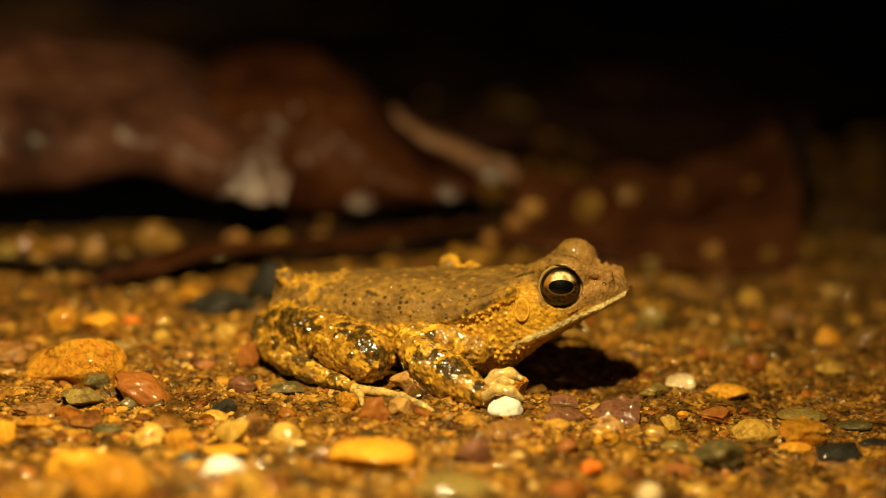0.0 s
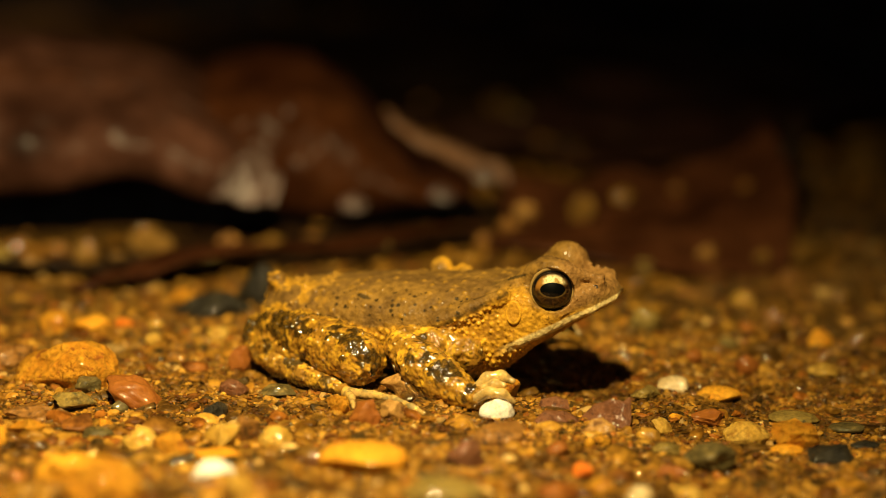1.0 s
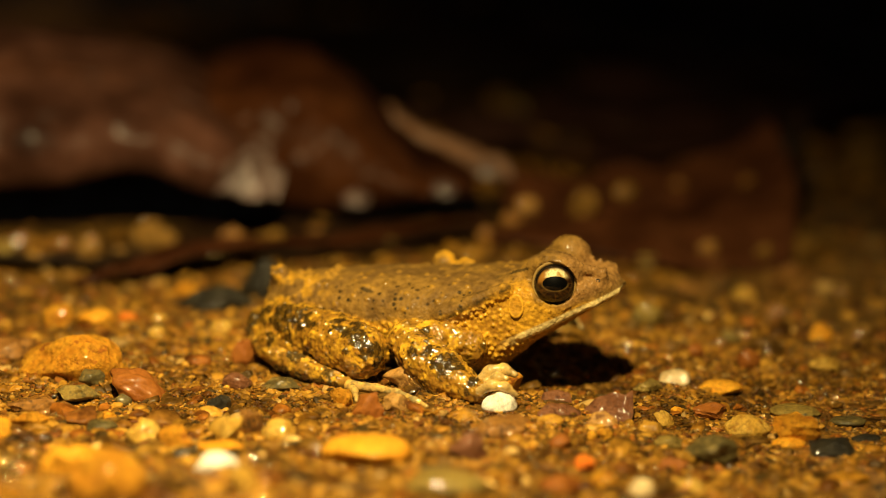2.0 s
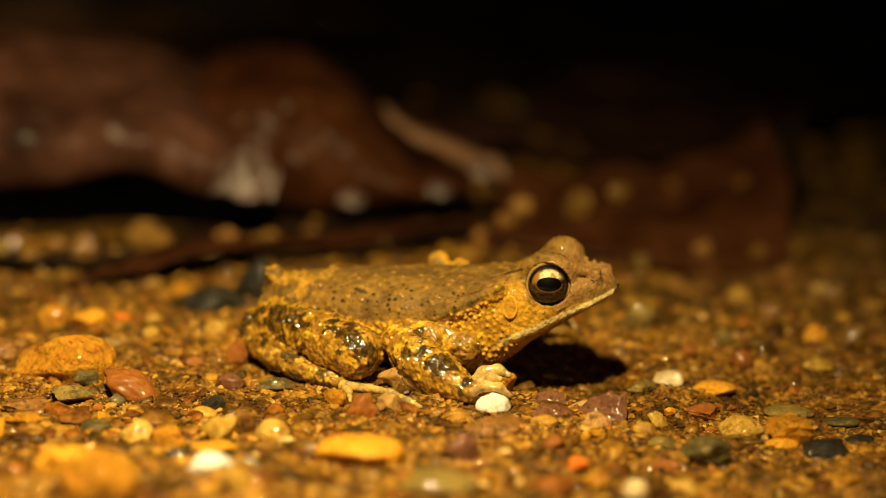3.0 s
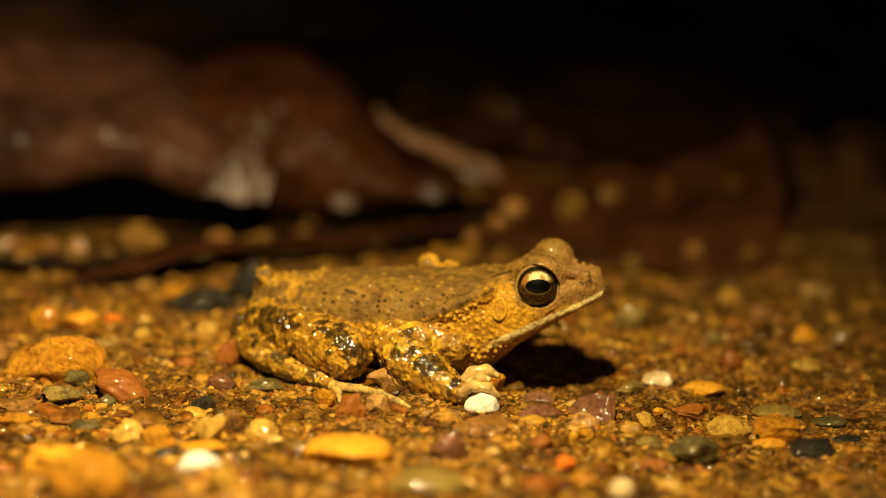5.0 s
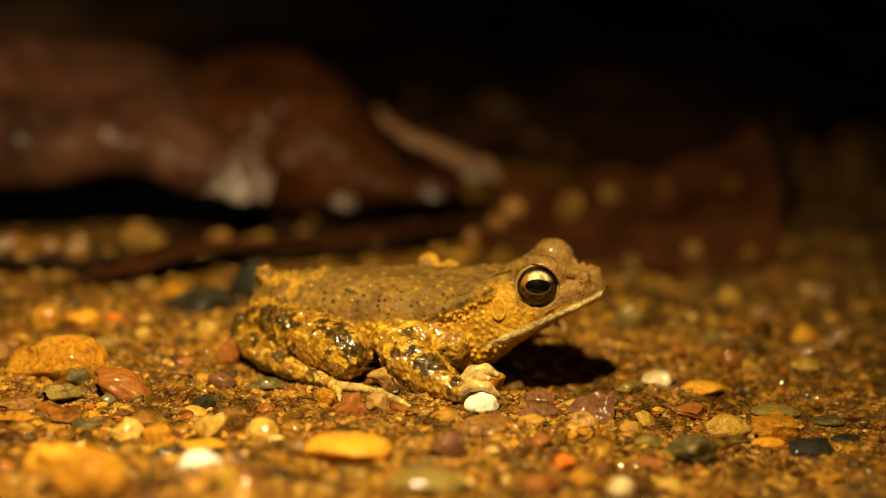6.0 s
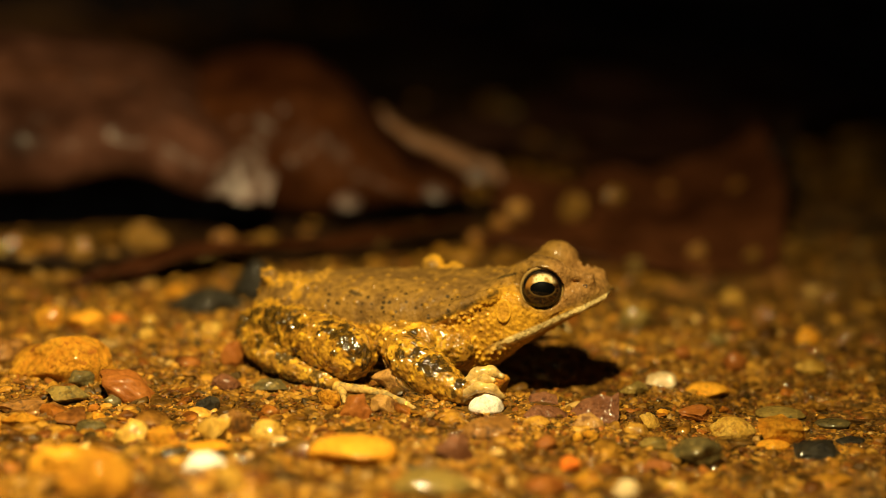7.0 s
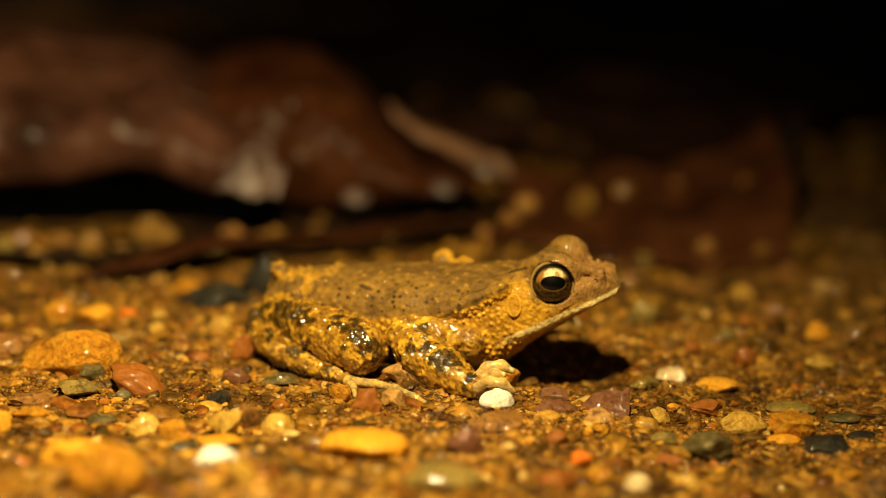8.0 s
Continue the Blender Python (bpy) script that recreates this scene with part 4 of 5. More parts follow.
def skinned(name, v, f, colours, mat, parent, label=""):
    """Millimetre vertices with one colour each, as a part of the toad."""
    ob = mesh_object(name, v * 0.001, f, mat, parent, label)
    layer = ob.data.color_attributes.new("pattern", "FLOAT_COLOR", "POINT")
    rgba = np.ones((len(v), 4), np.float32)
    rgba[:, :3] = np.clip(colours, 0, 1)
    layer.data.foreach_set("color", rgba.ravel())
    return ob


def tint(mask, a, b):
    return a + (np.asarray(b) - a) * mask[:, None]


TAN = np.array((0.235, 0.130, 0.027))
GREY_TAN = np.array((0.155, 0.085, 0.022))
GOLD = np.array((0.60, 0.315, 0.024))
YELLOW = np.array((0.66, 0.365, 0.026))
CREAM = np.array((0.80, 0.62, 0.26))
SOOT = np.array((0.020, 0.015, 0.006))
RUST = np.array((0.36, 0.16, 0.020))

BODY_U = (-29.8, -28.5, -24, -18, -10, -2, 6, 12, 17, 21, 24.5, 27.2, 29.4, 30.7)
BODY_TOP = (8.0, 11.0, 13.9, 14.9, 15.7, 16.1, 16.7, 17.3, 17.9, 17.9, 17.9, 17.6, 16.9, 15.9)
BODY_LOW = (8.0, 5.0, 3.0, 1.4, 0.8, 0.6, 0.5, 1.9, 6.1, 8.5, 10.6, 12.2, 13.5, 14.9)
BODY_HALF = (0.4, 4.2, 6.6, 8.6, 10.8, 11.8, 11.2, 10.6, 10.0, 9.2, 7.6, 5.9, 4.0, 2.0)
EYE_R = 3.35
EYES = [on_toad(18.5, 1.6, 16.4), None]
EYES[1] = EYES[0] * (1, -1, 1)
GAZE = [np.array((0.28, -0.94, 0.16)), np.array((0.28, 0.94, 0.16))]


def body_field(p):
    u, v, z = p.T
    table = lambda t: np.interp(u, BODY_U, t)
    top, low, half = table(BODY_TOP), table(BODY_LOW), table(BODY_HALF)
    mid, high = (top + low) / 2, np.maximum((top - low) / 2, 0.3)
    lean = np.where(z < mid, 2.2 + 1.6 * smooth(u, 4, 10) * (1 - smooth(u, 20, 25)), 2.7)
    r = ((np.abs(v) / half) ** lean + (np.abs(z - mid) / high) ** lean) ** (1 / lean)
    d = (r - 1) * np.minimum(half, high) * 0.85
    d = np.maximum(d, np.maximum(-30.2 - u, u - 30.9))
    for eye, gaze in zip(EYES, GAZE):
        side = np.sign(eye[1])
        d = blend(d, ball(p, eye + np.array((0.1, -1.0 * side, 1.8)), (4.4 - 1.0 * (side > 0), 3.0, 3.15 + 0.6 * (side > 0))), 0.9 - 0.3 * (side > 0))
        d = blend(d, limb(p, eye + np.array((-6.0, -0.4 * side, 0.6)), eye + np.array((-1, -1.0 * side, 3.6)), 0.8, 1.0), 1.8)
        low = 1.0 if side > 0 else 0.0
        d = blend(d, limb(p, eye + np.array((2.4, -1.0 * side, 2.9 - 1.4 * low)), eye + np.array((7.4, -2.4 * side, 1.5 - low)), 0.7 - 0.2 * low, 0.6), 0.7 + 0.5 * low)
        # long gland behind the eye and the fold that runs down to the shoulder
        d = blend(d, limb(p, (13.8, 9.6 * side, 15.8), (4.0, 11.4 * side, 11.2), 0.9, 1.1), 1.5)
        # upper lip rim
        d = blend(d, limb(p, (16.5, 9.3 * side, 8.5), (27.2, 5.4 * side, 13.4), 0.6, 0.5), 0.9)
        d = blend(d, limb(p, (27.2, 5.4 * side, 13.4), (30.3, 2.3 * side, 14.8), 0.5, 0.45), 0.7)
        # small knobs along the ridge from the lid to the nostril
        for k in range(6):
            knob = eye + np.array((1.4 + 1.25 * k, -1.0 * side - 0.24 * side * k, 3.65 - 0.32 * k - 0.8 * low))
            d = blend(d, ball(p, knob, 0.34 + 0.08 * (k % 2)), 0.25)
        # nostril swelling
        d = blend(d, ball(p, (27.9, 3.3 * side, 16.9), 1.0), 1.1)
    for eye, gaze in zip(EYES, GAZE):
        d = carve(d, ball(p, eye + gaze * 0.9, EYE_R + 0.12), 0.35)
    d = blend(d, ball(p, (-27.0, 2.2, 11.3), (2.6, 2.6, 2.6)), 2.0)
    # the knobbed end of the rump and the warty ridges below it
    d = blend(d, ball(p, on_toad(-25.9, 20.0, 13.6), (1.6, 1.6, 1.9)), 0.9)
    d = blend(d, limb(p, on_toad(-24.6, 17.5, 12.6), on_toad(-23.4, 14.0, 9.8), 1.2, 1.5), 0.8)
    d = blend(d, ball(p, (-1.8, 10.4, 15.4), (1.8, 1.6, 1.5)), 1.4)
    return blend(d, ball(p, (2.2, 10.3, 14.9), (1.4, 1.2, 1.0)), 1.2)


def build_body(root):
    v, f = net(body_field, (-31.5, -15, -0.5), (33, 15, 23), 0.21)
    v = relaxed(v, f)
    n = normals(v, f)
    u, s, z = v.T
    fold = np.interp(u, (-30, -12, 0, 5, 16.7, 19, 22, 31), (9.5, 9.5, 9.8, 11.2, 17.4, 14.0, 13.2, 13.0))
    back = smooth(z - fold + 0.6 * fbm(v * 0.6, 2, 4), -0.4 - 0.9 * smooth(u, 9, 15), 0.5 + 0.9 * smooth(u, 9, 15))
    lip_line = 8.7 + (u - 17.9) * 0.475
    lip = (1 - smooth(np.abs(z - lip_line - 0.12) + 0.22 * smooth(u, 24, 29), 0.6, 0.9)) * smooth(u, 12.5, 17.5)
    under = smooth(lip_line - z, 0.4, 1.6) * smooth(u, 9.0, 18.0)
    # relief: low warts on the back, granules on the cheek and throat
    d1, e1, k1 = worley(v * 0.62, 3)
    d2, e2, k2 = worley(v * 1.25, 8)
    d3, e3, k3 = worley(v * 2.3, 13)
    head = smooth(u, 13, 18)
    wart = (1 - smooth(d1, 0.12, 0.42)) * (k1 > 0.45) * (1 - 0.75 * head)
    granule = (1 - smooth(d2, 0.1, 0.55)) * (1 - back) * (1 - 0.65 * smooth(u + 0.8 * (z - 9), 13, 18))
    fine = (1 - smooth(d3, 0.1, 0.5)) * (0.4 + 0.6 * (k3 > 0.5))
    v = v + n * ((0.26 + 0.4 * (1 - smooth(u, -24, -14))) * wart * back + 0.44 * granule * (1 - lip) + (0.12 + 0.06 * smooth(u, 22, 26)) * fine * (1 - lip) + 0.10 * fbm(v * 0.9, 3, 2) * (1 - lip))[:, None]
    patches = smooth(fbm(v * 0.33, 3, 6), -0.3, 0.5)
    col = tint(patches, np.broadcast_to(GOLD, v.shape), RUST * 0.25 + GOLD * 0.7)
    col = tint(smooth(granule, 0.2, 0.8) * 0.85, col, YELLOW * 1.05)
    col = tint(smooth(d2, 0.45, 0.75) * (1 - 0.6 * head) * 0.7, col, RUST * 0.7)
    dorsal = tint(smooth(fbm(v * 0.4, 3, 11), -0.4, 0.6), np.broadcast_to(TAN, v.shape), GREY_TAN)
    dorsal = tint(wart * 0.5, dorsal, GOLD * 0.75)
    rear = 1 - smooth(u + 0.25 * (s + 8), -24, -12)
    dorsal = tint(rear * smooth(fbm(v * 0.5, 3, 19), -0.2, 0.3), dorsal, GOLD * 0.9)
    col = tint(back, col, dorsal)
    dot = (1 - smooth(d1, 0.17, 0.27)) * (k1 < 0.5) * back * (1 - smooth(u, 8, 14)) * smooth(-s, 5.5, 8.5)
    dot = np.maximum(dot, (1 - smooth(d2, 0.22, 0.34)) * (k2 < 0.28) * (0.3 + 0.7 * back) * smooth(-s, 4.5, 8) * (1 - lip))
    col = tint(dot * 0.9, col, SOOT)
    tubercle = np.exp(-((u - 0.3) / 4.0) ** 2) * smooth(s, 8.5, 9.8) * smooth(z, 13.5, 14.5)
    col = tint(tubercle, col, GOLD)
    seam = (1 - smooth(np.abs(z - fold + 0.1), 0.15, 0.55)) * smooth(u, -1, 5) * (1 - smooth(u, 14, 17))
    col = tint(seam * smooth(fbm(v * 1.1, 2, 29), -0.5, 0.4) * 0.8, col, SOOT)
    snout = smooth(u, 20.5, 24.5) * smooth(z - lip_line, 0.8, 2.4)
    col = tint(fine * snout * 0.5, col, CREAM * 0.7)
    col = tint(snout * 0.8, col, np.array((0.30, 0.155, 0.046)))
    # pale ridge before the eye, and the dark thread that runs back from the lid
    ridge = np.exp(-((u - 21.9 - 0.05 * (z - 16)) / 0.28) ** 2) * smooth(z, 13.2, 14.2) * (1 - smooth(z, 17.4, 18.2))
    col = tint(ridge * 0.5, col, CREAM * 0.85)
    thread = (1 - smooth(np.abs(z - 17.2 - 0.34 * (u - 12.6)), 0.10, 0.30)) * smooth(u, 10.5, 12.0) * (1 - smooth(u, 16.8, 17.6)) * smooth(-s, 4, 6)
    thread = np.maximum(thread, (1 - smooth(np.hypot((u + 9.3) / 1.5, (z - 13.9 + 0.12 * (u + 9.3)) / 0.28), 0.6, 1.1)) * smooth(-s, 7, 8))
    col = tint(thread * 0.8, col, SOOT * 1.5)
    freckle = (1 - smooth(d3, 0.20, 0.32)) * (k3 < 0.26) * smooth(u, 13, 16) * (1 - back) * (1 - lip)
    col = tint(freckle * 0.85, col, RUST * 0.25)
    col = tint(lip, col, CREAM)
    col = tint(under * 0.5, col, np.array((0.60, 0.36, 0.06)))
    belly = smooth(-n[:, 2], 0.2, 0.8) * (1 - smooth(u, 8, 13))
    col = tint(belly * 0.6, col, CREAM * 0.8)
    return skinned("body", v, f, col, MAT["skin"], root, "granular golden-brown skin with dark dots and a pale lip")


def leg_skin(v, f, pale=0.0, seed=0, amount=1.0, blot=None):
    n = normals(v, f)
    d1, e1, k1 = worley(v * 0.95, 31 + seed)
    d2, e2, k2 = worley(v * 1.9, 37 + seed)
    wart = (1 - smooth(d1, 0.1, 0.48)) * (k1 > 0.25)
    grain = (1 - smooth(d2, 0.1, 0.5)) * (k2 > 0.3)
    field = fbm(v * 0.42 + seed, 4, 41 + seed) - (1 - amount) * 0.35
    for place, reach, strength in blot or ():
        away = np.linalg.norm((v - place) / np.array((reach, 3 * reach, reach)), axis=1) + 0.55 * fbm(v * 0.8, 3, 67)
        field = field + strength * (1 - smooth(away, 0.6, 1.15))
    field = field + 0.30 * fbm(v * 1.25, 3, 79 + seed)
    dark = smooth(field, -0.02, 0.16)
    v2 = v + n * (0.30 * wart + 0.08 * grain + 0.28 * fbm(v * 0.8, 3, 43))[:, None]
    col = tint(smooth(fbm(v * 0.75, 3, 47 + seed), -0.35, 0.15) * 0.85, np.broadcast_to(YELLOW * 1.08, v.shape), np.array((0.30, 0.138, 0.013)))
    brown = smooth(-field - 0.20, -0.06, 0.10) * smooth(fbm(v * 0.8, 3, 59 + seed), -0.35, 0.15)
    col = tint(brown * 0.6, col, np.array((0.26, 0.125, 0.016)))
    col = tint(smooth(field, -0.16, 0.04) * 0.65, col, np.array((0.23, 0.105, 0.014)))
    col = tint(dark * 0.94, col, np.array((0.040, 0.023, 0.004)))
    fleck = smooth(fbm(v * 1.5, 2, 71 + seed), 0.25, 0.45) * dark
    col = tint(fleck * 0.35, col, GOLD * 0.5)
    col = tint(wart * smooth(fbm(v * 0.7, 2, 53), 0.0, 0.3) * 0.5 * (1 - dark), col, RUST)
    col = tint((1 - smooth(d2, 0.25, 0.38)) * (k2 < 0.3) * 0.85, col, SOOT)
    col = tint((1 - smooth(d1, 0.16, 0.26)) * (k1 > 0.45) * (1 - pale) * 0.75, col, SOOT * 1.6)
    col = tint(np.full(len(v), pale), col, CREAM)
    return v2, col


def mirrored(joints):
    return [(np.asarray(a) * (1, -1, 1), r) for a, r in joints]


def limb_part(name, joints, mat, parent, step=0.25, k=1.2, pale=0.0, seed=0, amount=1.0, label="", extra=None, blot=None):
    pts, rad = np.array([a for a, r in joints]), max(r for a, r in joints) + 1.0
    fn = (lambda p: blend(chain(p, joints, k), extra(p), 0.3)) if extra else (lambda p: chain(p, joints, k))
    v, f = net(fn, pts.min(0) - rad, pts.max(0) + rad, step)
    v2, col = leg_skin(v, f, pale, seed, amount, blot)
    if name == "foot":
        # the foot's dark lower edge, with the shade beneath it put into the colour
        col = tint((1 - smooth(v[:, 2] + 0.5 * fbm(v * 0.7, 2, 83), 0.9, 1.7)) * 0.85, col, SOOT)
    if rad < 3:
        v2 = v + (v2 - v) * (0.75 if name == "foot" else 0.1 if name == "digit" else 0.25)
    return skinned(name, v2, f, col, mat, parent, label)


FORE = [(on_toad(-5.0, -0.6, 7.7), 2.9), (on_toad(-2.1, -4.0, 5.7), 3.35), (on_toad(1.0, -7.0, 3.9), 3.4), (on_toad(3.9, -9.5, 2.7), 2.6), (on_toad(5.9, -11.0, 2.4), 1.75), (on_toad(7.1, -12.0, 3.0), 1.25)]
UPPER_ARM = [(on_toad(-4.6, 0.2, 7.8), 3.0), (on_toad(0.6, 0.6, 7.3), 3.1), (on_toad(5.2, 0.8, 6.2), 2.9)]
HIND = [(on_toad(-26.0, 15.4, 7.0), 3.3), (on_toad(-21.0, 10.0, 7.0), 3.8), (on_toad(-16.1, 4.0, 6.3), 4.35), (on_toad(-12.0, -0.6, 5.7), 4.3)]
SHANK = [(on_toad(-28.8, 18.0, 5.5), 3.1), (on_toad(-26.0, 13.6, 4.4), 3.1), (on_toad(-21.7, 8.0, 3.6), 2.4)]
FOOT = [(on_toad(-30.2, 16.6, 4.9), 1.5), (on_toad(-28.2, 14.4, 3.1), 1.9), (on_toad(-25.1, 9.4, 2.3), 1.95), (on_toad(-20.7, 3.2, 2.0), 1.8), (on_toad(-16.4, -1.2, 1.5), 1.3), (on_toad(-13.5, -4.0, 1.1), 0.82)]
TOES = [
    [(on_toad(-13.8, -4.5, 1.2), 0.84), (on_toad(-12.9, -8.0, 1.3), 0.52), (on_toad(-12.4, -11.5, 0.8), 0.38)],
    [(on_toad(-13.7, -4.3, 1.2), 0.92), (on_toad(-9.6, -7.0, 1.5), 0.66), (on_toad(-6.3, -9.3, 1.4), 0.60), (on_toad(-3.4, -12.6, 1.0), 0.49), (on_toad(-1.6, -15.0, 0.7), 0.37)],
]
DIGITS = [
    [(on_toad(6.2, -11.4, 3.4), 0.85), (on_toad(8.2, -11.3, 5.3), 0.86), (on_toad(10.3, -11.2, 5.6), 0.80), (on_toad(12.0, -11.6, 4.9), 0.50)],
    [(on_toad(6.2, -12.4, 2.4), 0.85), (on_toad(8.5, -13.6, 3.7), 0.70), (on_toad(10.5, -13.7, 3.5), 0.60), (on_toad(12.1, -13.7, 2.2), 0.40)],
    [(on_toad(7.6, -12.2, 3.9), 0.70), (on_toad(9.2, -12.7, 4.75), 0.62), (on_toad(10.6, -12.8, 4.6), 0.50)],
]
# dark blotches on the legs: place, reach, strength
HIND_BLOTS = [(on_toad(-27.1, 12.0, 4.4), 1.6, 0.6), (on_toad(-21.5, 8.0, 9.0), 2.0, 0.5), (on_toad(-16.5, 0.0, 9.4), 1.6, 0.35), (on_toad(-10.2, -5.0, 7.4), 2.2, 0.25), (on_toad(-25.5, 10.0, 8.0), 1.7, 0.5), (on_toad(-29.0, 17.0, 7.2), 1.5, 0.4)]
FORE_BLOTS = [(on_toad(0.4, -10.0, 6.6), 1.9, 1.05), (on_toad(2.6, -10.0, 6.0), 1.2, 0.9), (on_toad(5.4, -12.0, 4.0), 1.1, 1.0)]
FOOT_BLOTS = [(on_toad(-23.6, 6.0, 3.9), 1.0, 0.8), (on_toad(-20.2, 2.0, 3.4), 1.0, 0.8), (on_toad(-17.6, 0.0, 2.8), 0.7, 0.7), (on_toad(-26.6, 11.0, 4.0), 0.9, 0.6)]


def eye_parts(root, centre, gaze):
    gaze = gaze / np.linalg.norm(gaze)
    across = np.cross((0, 0, 1.0), gaze)
    across /= np.linalg.norm(across)
    up = np.cross(gaze, across)
    bm = bmesh.new()
    bmesh.ops.create_uvsphere(bm, u_segments=120, v_segments=80, radius=EYE_R)
    v = np.array([p.co[:] for p in bm.verts])
    f = [[q.index for q in p.verts] for p in bm.faces]
    bm.free()
    # looking straight at the eye: a to one side, b up
    a, b, c = v[:, 0] / EYE_R, v[:, 1] / EYE_R, v[:, 2]
    rad = np.hypot(a, b)
    streak = fbm(np.stack([np.arctan2(b, a) * 9, rad * 3, 0 * a], 1), 3, 61)
    iris = np.broadcast_to(np.array((0.022, 0.009, 0.003)), v.shape)
    iris = tint(smooth(streak, 0.15, 0.7) * 0.35, iris, np.array((0.16, 0.07, 0.012)))
    top = smooth(b, 0.24, 0.34) * (1 - smooth(rad, 0.66, 0.80)) * (1 - 0.75 * smooth(np.abs(a - 0.05), 0.35, 0.62))
    gold = tint(smooth(fbm(v * 1.6, 3, 67), -0.5, 0.3), np.broadcast_to(np.array((0.42, 0.24, 0.05)), v.shape), np.array((0.95, 0.80, 0.42)))
    wd, we, wk = worley(v * 2.4, 91)
    top = top * (1 - 0.45 * (1 - smooth(we - wd, 0.04, 0.22)))
    iris = iris + (gold - iris) * top[:, None]
    side = smooth(-a, 0.3, 0.6) * smooth(b, -0.1, 0.25) * (1 - smooth(rad, 0.75, 0.86))
    iris = tint(side * 0.6, iris, np.array((0.50, 0.22, 0.03)))
    rim = (1 - smooth(np.abs(np.hypot(a / 0.62, (b - 0.05) / 0.38) - 1.0), 0.03, 0.12)) * smooth(-b, -0.1, 0.1)
    iris = tint(rim * 0.18, iris, np.array((0.50, 0.33, 0.09)))
    low = smooth(-b, 0.25, 0.5) * (1 - smooth(rad, 0.72, 0.84)) * smooth(fbm(v * 2.6, 3, 63), -0.1, 0.5)
    iris = tint(low * 0.16, iris, np.array((0.30, 0.17, 0.04)))
    iris = tint(smooth(rad, 0.78, 0.86) * (c > 0), iris, np.array((0.006, 0.005, 0.004)))
    iris = np.where((c < 0)[:, None], np.array((0.01, 0.008, 0.005)), iris)
    basis = np.stack([across, up, gaze], 0)
    place = v @ basis + centre
    eye = mesh_object("eye", place * 0.001, f, MAT["eye"], root, "glossy golden-brown eye")
    layer = eye.data.color_attributes.new("pattern", "FLOAT_COLOR", "POINT")
    rgba = np.ones((len(v), 4), np.float32)
    rgba[:, :3] = np.clip(iris, 0, 1)
    layer.data.foreach_set("color", rgba.ravel())
    # pupil: a level oval lying on the eye
    k, rings = 48, 8
    pv = [(0.0, 0.05)] + [(0.58 * r / rings * math.cos(2 * math.pi * j / k), 0.33 * r / rings * math.sin(2 * math.pi * j / k) + 0.05) for r in range(1, rings + 1) for j in range(k)]
    pv = np.array(pv)
    depth = np.sqrt(1 - (pv ** 2).sum(1))
    pp = (np.column_stack([pv, depth]) * (EYE_R + 0.012)) @ basis + centre
    pf = [(0, 1 + j, 1 + (j + 1) % k) for j in range(k)]
    pf += [(1 + r * k + j, 1 + (r + 1) * k + j, 1 + (r + 1) * k + (j + 1) % k, 1 + r * k + (j + 1) % k) for r in range(rings - 1) for j in range(k)]
    mesh_object("pupil", pp * 0.001, pf, MAT["pupil"], root, "black oval pupil")
    # pale margin of the lids
    kk, nn = 90, 10
    tv, tf = [], []
    for i in range(kk):
        w = 2 * math.pi * i / kk
        r0 = EYE_R * 0.985 + 0.10 * math.sin(w) ** 2
        dirn = math.cos(w) * across + math.sin(w) * up
        thick = 0.17 + 0.08 * max(0.0, -math.cos(w - 0.5)) + 0.22 * max(0.0, math.sin(w)) ** 2
        for j in range(nn):
            g = 2 * math.pi * j / nn
            tv.append(centre + gaze * (0.72 + 0.55 * max(0, math.sin(w)) ** 2 + thick * math.sin(g)) + dirn * (r0 + thick * math.cos(g)))
        for j in range(nn):
            tf.append((i * nn + j, i * nn + (j + 1) % nn, ((i + 1) % kk) * nn + (j + 1) % nn, ((i + 1) % kk) * nn + j))
    mesh_object("eyelid", np.array(tv) * 0.001, tf, MAT["lid"], root, "thin pale golden eyelid margin")


def eye_material():
    m, tree, bsdf = material("toad_eye")
    at = tree.nodes.new("ShaderNodeAttribute")
    at.attribute_name = "pattern"
    tree.links.new(at.outputs["Color"], bsdf.inputs["Base Color"])
    bsdf.inputs["Roughness"].default_value = 0.6
    bsdf.inputs["Specular IOR Level"].default_value = 0.05
    bsdf.inputs["Coat Weight"].default_value = 1.0
    bsdf.inputs["Coat Roughness"].default_value = 0.02
    return m


MAT["eye"] = eye_material()
MAT["pupil"] = plain("toad_pupil", (0.002, 0.002, 0.002), 0.5, 1.0)
MAT["pupil"].node_tree.nodes["Principled BSDF"].inputs["Specular IOR Level"].default_value = 0.05
MAT["lid"] = plain("toad_eyelid", (0.34, 0.215, 0.06), 0.4, 0.5)
MAT["nostril"] = plain("toad_nostril", (0.05, 0.028, 0.012), 0.6)


